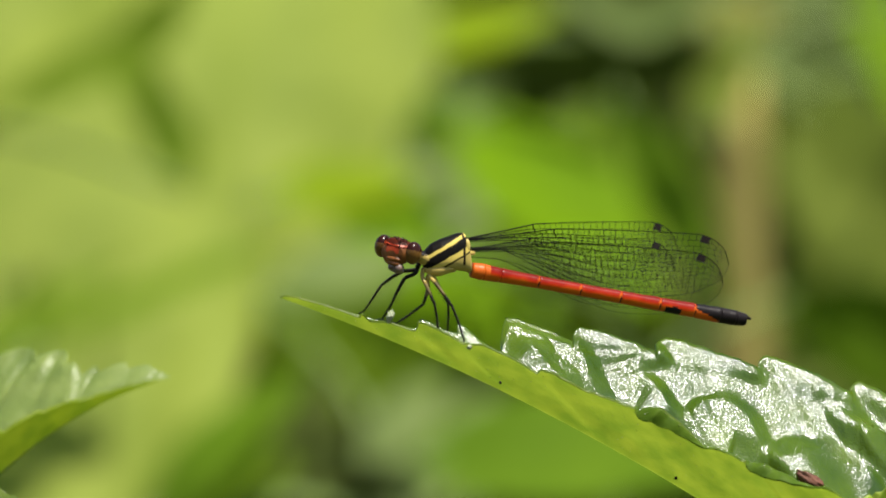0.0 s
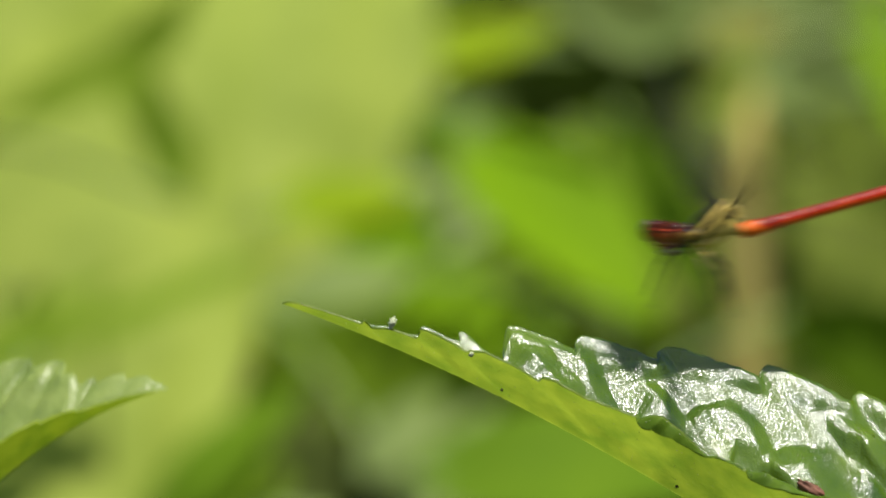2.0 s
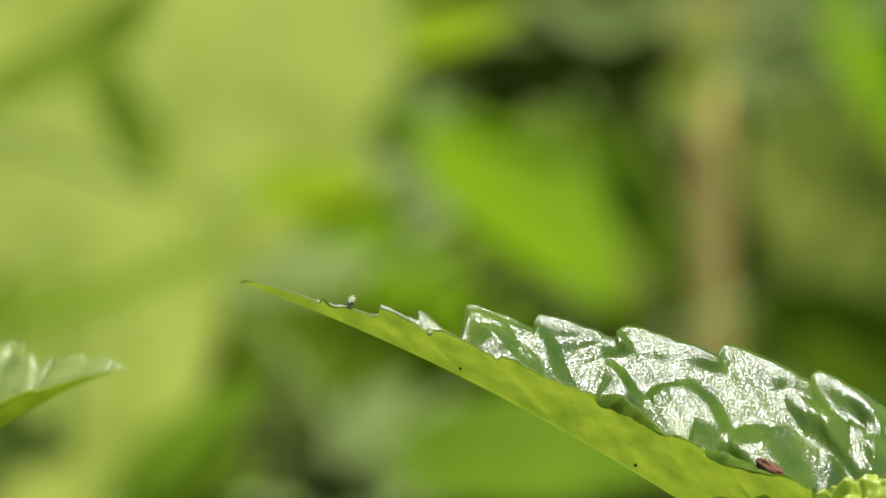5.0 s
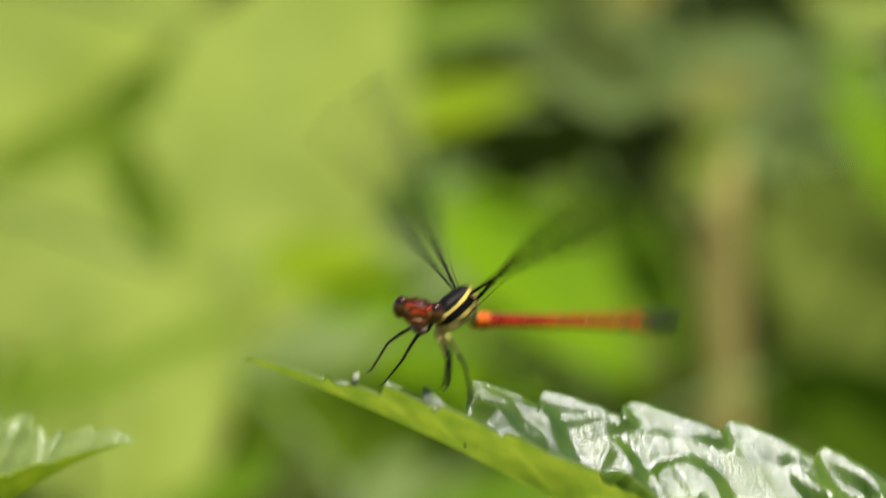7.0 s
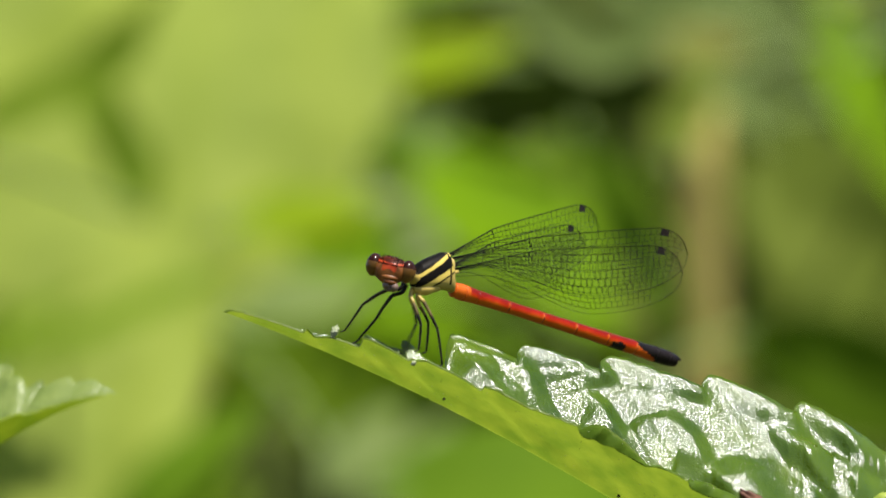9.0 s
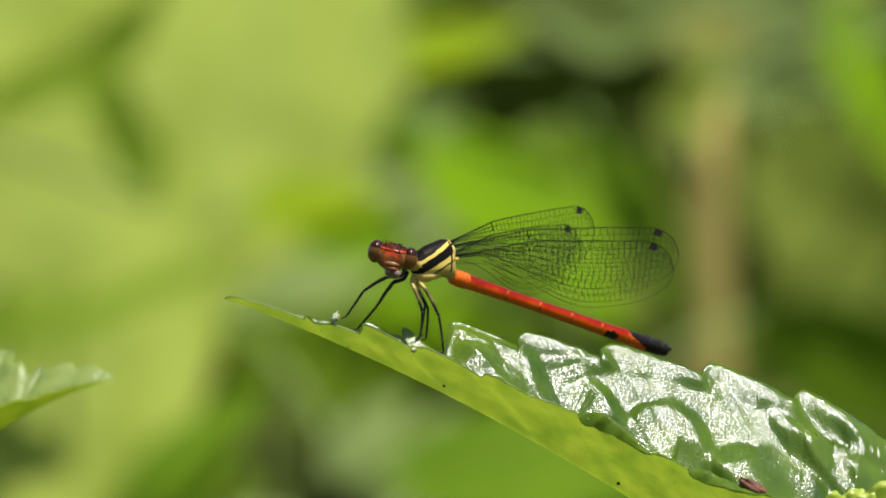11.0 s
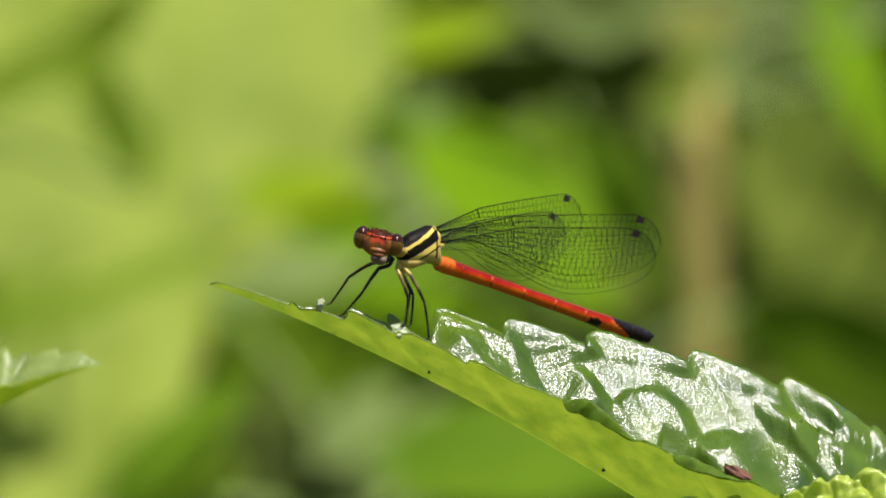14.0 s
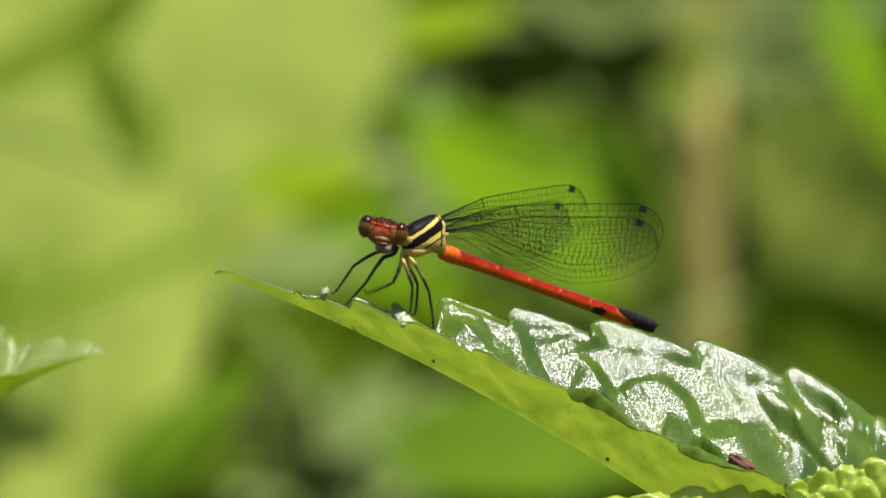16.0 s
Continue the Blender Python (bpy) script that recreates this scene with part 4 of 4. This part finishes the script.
def build_damselfly():
    fly = thing("damselfly", "red damselfly with a black and yellow striped thorax and clear wings", "damselfly")

    # thorax: striped, boxy, tilted back
    rings = resample([(-2.75, 0, -0.45, 0.4, 0.45, 0.5), (-2.55, 0, -0.40, 0.85, 1.0, 0.9), (-1.9, 0, -0.25, 1.1, 1.55, 1.25), (-1.0, 0, -0.1, 1.3, 1.85, 1.4),
                      (0.1, 0, 0.0, 1.4, 2.1, 1.5), (1.1, 0, 0.05, 1.35, 2.4, 1.6), (1.8, 0, -0.05, 1.25, 2.5, 1.6), (2.15, 0, -0.3, 1.1, 2.1, 1.4), (2.4, 0, -0.9, 0.9, 1.2, 1.0),
                      (2.55, 0, -1.2, 0.5, 0.5, 0.5)], 60)
    part("thorax", loft("thorax", rings, [STRIPED], None, 48, 0.82), fly, "black thorax with yellow side stripes")
    part("sternum", loft("sternum", resample([(-2.6, 0, -1.3, 0.3, 0.3, 0.3), (-2.0, 0, -1.45, 0.8, 0.7, 0.62), (-1.0, 0, -1.45, 1.0, 0.8, 0.7), (0.2, 0, -1.3, 0.9, 0.6, 0.5), (0.8, 0, -1.4, 0.4, 0.3, 0.3)], 20),
                         [YELLOW], None, 24), fly, "pale yellow underside that carries the legs")
    for sgn in (-1, 1):
        part("wing_base", ball("wing_base", (1.95 * MM, sgn * 0.85 * MM, 1.05 * MM), (0.34 * MM, 0.35 * MM, 0.75 * MM), YELLOW, 10, 14), fly, "yellow knob where the wings join")
    part("prothorax", loft("prothorax", resample([(-4.5, 0.1, 0.5, 0.35, 0.3, 0.35), (-3.9, 0.05, 0.3, 0.65, 0.45, 0.55), (-3.1, 0, 0.05, 0.85, 0.65, 0.75), (-2.4, 0, -0.25, 0.95, 0.7, 0.95), (-1.9, 0, -0.3, 0.7, 0.6, 0.7)], 22),
                           [BLACK, YELLOW], lambda c: 0 if c.z > 0.05 else 1, 28), fly, "narrow collar behind the head")

    # head, turned a little to its own side
    turn = Matrix.Translation(Vector((-5.42, 0.22, 0.78)) * MM) @ pose(0, 0, 0, 13, -8, 43) @ Matrix.Scale(1.26, 4)

    def hue(c):
        if c.x > 0.40 or c.z > 0.62:
            return 1
        if 0.51 < c.z:
            return 3
        if 0.38 < c.z:
            return 1
        if -0.10 < c.z and abs(c.y) < 0.62:
            return 3
        return 0
    head = part("head", loft("head", resample([(-1.10, 0, -0.30, 0.45, 0.40, 0.6), (-0.95, 0, -0.15, 1.0, 0.78, 1.1), (-0.4, 0, 0.0, 1.55, 0.97, 1.25), (0.2, 0, 0.05, 1.6, 0.95, 0.95),
                                               (0.65, 0, 0.0, 1.2, 0.65, 0.65), (0.9, 0, 0, 0.4, 0.3, 0.35)], 44),
                             [FACE, CROWN, ORANGE, FRONS], hue, 64), fly, "orange-red face with a dark red crown", turn)
    for sgn in (-1, 1):
        part("eye", ball("eye", (0, 0, 0), (0.86 * MM, 0.68 * MM, 0.98 * MM), None, 28, 36, [EYE_TOP, EYE_LOW],
                         lambda c: 0 if c.z > 0.00024 - 0.25 * c.x else 1), head, "glossy maroon compound eye, brown below",
             Matrix.Translation(Vector((0.0, sgn * 1.46, 0.0)) * MM))
        horn = [Vector((-0.85, sgn * 0.55, 0.45)), Vector((-1.05, sgn * 0.62, 0.70)), Vector((-1.15, sgn * 0.75, 1.15))]
        part("antenna", tube("antenna", [q * MM for q in smooth_line(horn, 4)], [0.10 * MM, 0.09 * MM, 0.07 * MM] + [0.03 * MM] * 6, BLACK, 6), head)
    for sgn in (-1, 1):
        part("mandible", ball("mandible", (-0.74 * MM, (sgn * 0.30 - 0.36) * MM, -1.34 * MM), (0.46 * MM, 0.40 * MM, 0.40 * MM), MOUTH, 12, 16), head, "pale grey-brown mandible")
    part("labium", ball("labium", (-0.50 * MM, -0.42 * MM, -1.62 * MM), (0.52 * MM, 0.58 * MM, 0.26 * MM), MOUTH, 12, 18), head, "pale grey lower lip")
    part("face_plate", ball("face_plate", (-0.84 * MM, -0.12 * MM, -0.62 * MM), (0.40 * MM, 0.80 * MM, 0.30 * MM), FACE, 12, 20), head, "brown face plate")
    part("upper_lip", ball("upper_lip", (-0.90 * MM, -0.24 * MM, -0.98 * MM), (0.36 * MM, 0.60 * MM, 0.26 * MM), FACE, 10, 18), head, "brown upper lip")
    for i in range(3):
        part("ocellus", ball("ocellus", ((-0.35 + 0.3 * abs(i - 1)) * MM, (i - 1) * 0.35 * MM, 0.95 * MM), (0.14 * MM,) * 3, EYE_TOP, 8, 10), head)
    vv, vf = [], []
    rng = random.Random(11)
    for _ in range(46):
        b = Vector((rng.uniform(-0.8, 0.4), rng.uniform(-1.0, 1.0), 0.78))
        v, f = tube_data([b * MM, (b + Vector((rng.uniform(-0.2, 0.1), rng.uniform(-0.15, 0.15), rng.uniform(0.25, 0.5)))) * MM], [0.018 * MM, 0.006 * MM], 4, True, len(vv))
        vv += v
        vf += f
    part("bristles", mesh_from("bristles", vv, vf, [BLACK]), head)

    # abdomen: ten segments on a slim rod, from its hinge along +x
    abdomen = part("abdomen", loft("abdomen", resample([(0.2, 0, 0, 0.55, 0.55, 0.55), (1.5, 0, 0, 0.4, 0.4, 0.4), (29, 0, 0, 0.36, 0.36, 0.36), (30, 0, 0, 0.3, 0.3, 0.3)], 12),
                                   [RED], None, 16), fly, "slender red abdomen ending in smoky black", pose(2.65 * MM, 0, -1.5 * MM, 0, 15.2, 0))
    cuts = (0.0, 1.3, 3.2, 7.6, 12.4, 17.0, 21.5, 25.5, 28.4, 30.2, 31.4)
    girth = (0.84, 0.92, 0.80, 0.70, 0.69, 0.71, 0.75, 0.80, 0.87, 0.84, 0.70)
    for i in range(10):
        a, b = cuts[i], cuts[i + 1]
        r0, r1 = girth[i], girth[i + 1]
        rs = resample([(a, 0, 0, r0 * 0.86, r0 * 0.86, r0 * 0.9), (a + 0.10, 0, 0, r0 * 0.97, r0 * 0.95, r0), ((a + b) / 2, 0, 0, (r0 + r1) / 2 * 0.95, (r0 + r1) / 2 * 0.93, (r0 + r1) / 2),
                       (b - 0.16, 0, 0, r1 * 0.99, r1 * 0.97, r1 * 1.02), (b + 0.02, 0, 0, r1 * 0.88, r1 * 0.86, r1 * 0.9)], 26)

        def hue(c, a=a, b=b, i=i):
            f = (c.x - a) / (b - a)
            if i == 0 or (i == 1 and f < 0.35):
                return 1
            if i >= 7:
                return 2 if (c.z > -0.3 + 0.9 * (0.5 - f) * (1 if i == 7 else 0) or i > 7) else 1
            if 1 < i < 7 and f > 0.965:
                return 3 if c.z < 0 else 1
            if 1 < i < 7 and f > 0.91 and c.z < 0.30:
                return 1
            if i == 6 and 0.12 < f < 0.62 and c.z < -0.34 + 0.3 * math.sin(math.pi * (f - 0.12) * 2):
                return 2
            return 0
        part("segment", loft("segment", rs, [RED, ORANGE, SMOKE, BLACK], hue, 28), abdomen)
    for sgn in (-1, 1):
        cl = [Vector((31.1, sgn * 0.3, 0.25)), Vector((31.65, sgn * 0.36, 0.22)), Vector((32.0, sgn * 0.2, 0.1))]
        part("clasper", tube("clasper", [q * MM for q in smooth_line(cl, 3)], [0.2 * MM, 0.2 * MM, 0.19 * MM, 0.17 * MM, 0.14 * MM, 0.1 * MM, 0.05 * MM], SMOKE, 6), abdomen)

    # wings: film, veins, dark cell
    wings = []
    fore, hind = wing_meshes(32.6, 6.2, 5), wing_meshes(31.2, 6.2, 6)
    for name, sgn, meshes, hinge in (("forewing", -1, fore, (1.45, -0.75, 1.3)), ("hindwing", -1, hind, (2.15, -0.7, 0.25)),
                                     ("forewing", 1, fore, (1.45, 0.75, 1.3)), ("hindwing", 1, hind, (2.15, 0.7, 0.25))):
        w = part(name, tube(name, [Vector((-0.5, 0, 0)) * MM, Vector((0.0, 0, 0)) * MM, Vector((0.7, 0, 0.1)) * MM], [0.3 * MM, 0.3 * MM, 0.18 * MM], YELLOW, 8), fly,
                 "clear veined wing with a black cell near its tip", Matrix.Translation(Vector(hinge) * MM))
        for nm, me in zip(("membrane", "vein_network", "pterostigma"), meshes):
            part(nm, me, w)
        wings.append((w, sgn, hinge))

    # legs, joints as they stand on the leaf
    legs = [((695, 468, -0.6), (672, 470, -0.8), (628, 496, -0.8), (597, 541, -1.2)),
            ((700, 474, -1.4), (682, 480, -1.9), (652, 523, -2.2), (618, 562, -2.4)),
            ((716, 480, -0.4), (724, 492, 0.4), (737, 520, 0.9), (727, 580, 0.6)),
            ((714, 480, -1.6), (720, 494, -2.0), (733, 532, -2.6), (729, 576, -2.6)),
            ((728, 480, -1.5), (738, 492, -2.0), (762, 540, -2.4), (770, 603, -2.6)),
            ((724, 482, 0.2), (728, 500, 0.8), (742, 528, 1.4), (738, 580, 1.6))]
    made = []
    for k, j in enumerate(legs):
        made.append(leg_part(fly, "black spiny leg" if k < 2 else "black spiny leg, yellow at its base", [stance(*q) for q in j], base=BLACK if k < 2 else YELLOW))
    return fly, abdomen, wings, head, made


damselfly, abdomen, wings, head, legs = build_damselfly()


# ---- what moves ----
def wing_pose(sgn, hinge, sweep, lift, flat):
    """sweep: degrees out from the body's line; lift: degrees up; flat: 0 on edge, 1 with the leading edge forwards."""
    s, e = radians(sweep), radians(lift)
    d = Vector((math.cos(s) * math.cos(e), sgn * math.sin(s) * math.cos(e), math.sin(e)))
    lead = Vector((0, 0, 1)) * (1 - flat) + Vector((-1, 0, 0.25)) * flat
    z = (lead - d * lead.dot(d)).normalized()
    m = Matrix((d, z.cross(d), z)).transposed().to_4x4()
    return Matrix.Translation(Vector(hinge) * MM) @ m


def fly_pose(px, py, away=REACH, yaw=STANCE_YAW, pitch=0.0, roll=0.0):
    return Matrix.Translation(at(px, py, away)) @ pose(0, 0, 0, roll, pitch, yaw)


def motions():
    # seconds, thorax place in the resting view, distance, yaw, pitch (tail down), roll
    rest = 1.0018
    rows = [
        (0.0, 681, 439, rest, 18, 0, 0), (0.33, 681, 439, rest, 18, 0, 0), (0.4, 745, 330, 1.0, 20, 0, 8), (0.5, 1135, 150, 1.01, 84, -4, 8),
        (0.6, 1480, -190, 1.05, 84, -4, 0), (0.7, 2000, -420, 1.1, 84, 0, 0), (0.85, 2500, 300, 1.3, 60, 0, 0), (1.0, 1700, 1500, 1.6, 30, 0, 0), (1.1, 100, 1500, 1.8, 60, 0, 0), (1.2, -600, 900, 1.9, 110, 0, 0), (1.28, -300, 640, 1.93, 145, 0, 0), (1.35, 160, 590, 1.95, 160, 0, 0), (1.42, 380, 585, 1.97, 175, 0, 0), (1.5, 640, 595, 2.0, 190, 0, 0),
        (1.56, 800, 330, 1.3, 170, 0, 0), (1.6, 1080, -80, 1.1, 120, 0, 0), (1.7, 1500, -120, 1.02, 60, 0, 0), (1.8, 1372, 62, 1.003, 22, -6, 0), (1.9, 1385, 345, 1.003, 30, -14, -8),
        (2.0, 1158, 366, 1.004, 14, -16, 6), (2.1, 1030, 335, 1.003, 8, -6, 0), (2.2, 800, -260, 1.02, 10, -10, 0), (2.4, 900, -420, 1.04, 10, 0, 0),
        (3.7, 1300, -420, 1.035, 70, 0, 0), (4.0, 1222, -26, 1.03, 80, -15, 0), (4.1, 1200, -100, 1.03, 80, -10, 0), (4.2, 1020, -4, 1.03, 85, -15, 0),
        (4.6, 1000, -330, 1.035, 60, 0, 0), (6.3, 700, -360, 1.03, 25, 0, 0), (6.4, 690, -160, 1.02, 24, -14, 0), (6.5, 726, 45, 1.015, 38, -25, 0), (6.6, 880, -180, 1.02, 35, -16, 0),
        (6.7, 1092, 100, 1.015, 58, -30, 0), (6.8, 1155, 308, 1.006, 43, -22, 6), (6.9, 890, 400, 1.0, 30, -24, 8), (7.0, 757, 423, rest, 45, -8, 6),
        (7.1, 737, 432, rest, 36, -3, 0), (7.2, 732, 442, rest, 16, -1, 0), (7.3, 724, 458, rest, 20, 1, 0), (7.45, 742, 441, rest, 36, 2, 0), (7.7, 752, 447, rest, 38, 1, 0), (8.0, 752, 445, rest, 37, 0, 0), (9.5, 752, 445, rest, 38, 0, 0), (12.0, 752, 445, rest, 41, 0, 0),
        (16.0, 752, 445, rest, 41, 0, 0)]
    walk(damselfly, [(t, fly_pose(x, y, d, yaw, pitch, roll)) for t, x, y, d, yaw, pitch, roll in rows])
    hinge = (2.65 * MM, 0, -1.5 * MM)
    walk(abdomen, [(t, pose(*hinge, 0, a, b)) for t, a, b in (
        (0.0, 10.8, 0), (0.33, 10.8, 0), (0.45, 4, 0), (6.9, 0, 0), (7.0, 9, 0), (7.1, 14, 0), (7.2, 11, 0), (7.3, 10, 0), (7.4, 19, 0), (7.5, 19, 0), (7.6, 18.5, 0), (7.7, 17.5, 0),
        (7.85, 16, 0), (8.1, 14.6, 0), (12.0, 15.2, 0), (16.0, 15.2, 0))])
    for k, (w, sgn, hinge) in enumerate(wings):
        hindmost = k % 2
        r = [(0.0, -10 if sgn < 0 else 25, (-2.2 if sgn < 0 else 0.6) - 2.0 * hindmost, 0.03), (0.33, -10 if sgn < 0 else 25, -1 - 2.0 * hindmost, 0.03)]
        t, up = 0.36, True
        r.append((0.36, 45, 35, 0.4))
        for a, b in ((0.40, 0.6), (1.3, 2.3), (3.8, 4.3), (6.4, 6.98)):
            t, n = a, 1 if a == 3.8 else 0
            while t < b:
                phase = (n + 2 * hindmost) % 4
                r.append((round(t, 3), (70, 84, 76, 84)[phase], (60, 12, -36, 12)[phase], (0.8, 0.95, 0.9, 0.95)[phase]))
                t += 1 / 30
                n += 1
        if sgn < 0:
            r += [(7.02, 60, 50, 0.6), (7.1, 34, 8 if hindmost else 31, 0.3), (7.2, 22, 6 if hindmost else 24, 0.25), (7.3, 24, 8 if hindmost else 20, 0.2),
                  (7.43, 48, 6 if hindmost else 26, 0.4), (7.5, 38, -4 if hindmost else 15, 0.3), (7.57, 26, 2 if hindmost else 8, 0.22), (7.63, 18, 2 if hindmost else 6, 0.2), (7.8, 9, 1.5 if hindmost else 4, 0.08),
                  (8.2, 1, 3.6 if hindmost else 7.6, 0.04), (9.0, 0.5, 2.2 if hindmost else 3.9, 0.04), (12.0, 0.5, 0.3 if hindmost else 1.2, 0.04), (16.0, -0.3, 0.3 if hindmost else 1.2, 0.04)]
        else:
            r += [(7.02, 60, 58, 0.6), (7.1, 50, 55 if hindmost else 72, 0.3), (7.2, 34, 30 if hindmost else 40, 0.3), (7.3, 24, 15 if hindmost else 25, 0.2), (7.43, 55, 28, 0.35), (7.5, 45, 15, 0.3),
                  (7.6, 26, 12, 0.2), (7.8, 20, 9 if hindmost else 11, 0.08), (8.2, 23 if hindmost else 20, 9.3 if hindmost else 12.6, 0.04), (9.0, 23 if hindmost else 20, 7.3 if hindmost else 9.2, 0.04), (12.0, 20.5 if hindmost else 17.5, 4.3 if hindmost else 6.0, 0.04), (16.0, 20.5 if hindmost else 17, 4.1 if hindmost else 5.5, 0.04)]
        walk(w, [(t, wing_pose(sgn, hinge, s, e, f)) for t, s, e, f in r])
    # the legs stand a little differently on the first visit
    for leg, pivot, turn in ((legs[4], (728, 480, -1.5), -14), (legs[3], (714, 480, -1.6), -12), (legs[1], (700, 474, -1.4), -7)):
        c = Matrix.Translation(Vector(stance(*pivot)) * MM)
        first = c @ pose(0, 0, 0, 0, turn, 0) @ c.inverted()
        walk(leg, [(0.0, first), (0.4, first), (0.6, Matrix.Identity(4)), (16.0, Matrix.Identity(4))])
    # one leg is lifted and waved now and then
    c = Matrix.Translation(Vector(stance(716, 480, -0.4)) * MM)
    wave = ((0.0, 46), (0.33, 46), (0.5, 0), (8.8, 0), (8.9, 55), (9.05, 0), (11.2, 0), (11.3, 55), (11.42, 0), (13.1, 0), (13.2, 58), (13.35, 15), (13.5, 60), (13.6, 0), (14.7, 0), (14.8, 55),
            (14.9, 0), (15.1, 0), (15.2, 62), (15.3, 0), (15.85, 0), (15.92, 35), (16.0, 62))
    walk(legs[2], [(t, c @ pose(0, 0, 0, 0, a, 0) @ c.inverted()) for t, a in wave])
    # the leaf springs up without its rider
    seat = Vector(perch_leaf.location)
    free = Vector((0.42, 0, 0.60)) * MM
    spring = ((0.0, 0), (0.33, 0), (0.4, 0.7), (0.5, 1.15), (0.7, 0.95), (1.0, 1.0), (6.9, 1.0), (7.0, 0.1), (7.1, -0.15), (7.3, 0.05), (7.6, 0), (16.0, 0))
    walk(perch_leaf, [(t, Matrix.Translation(seat + free * f)) for t, f in spring])
    for ob in riders:
        still = ob.matrix_basis.copy()
        walk(ob, [(t, Matrix.Translation(free * f) @ still) for t, f in spring])


motions()
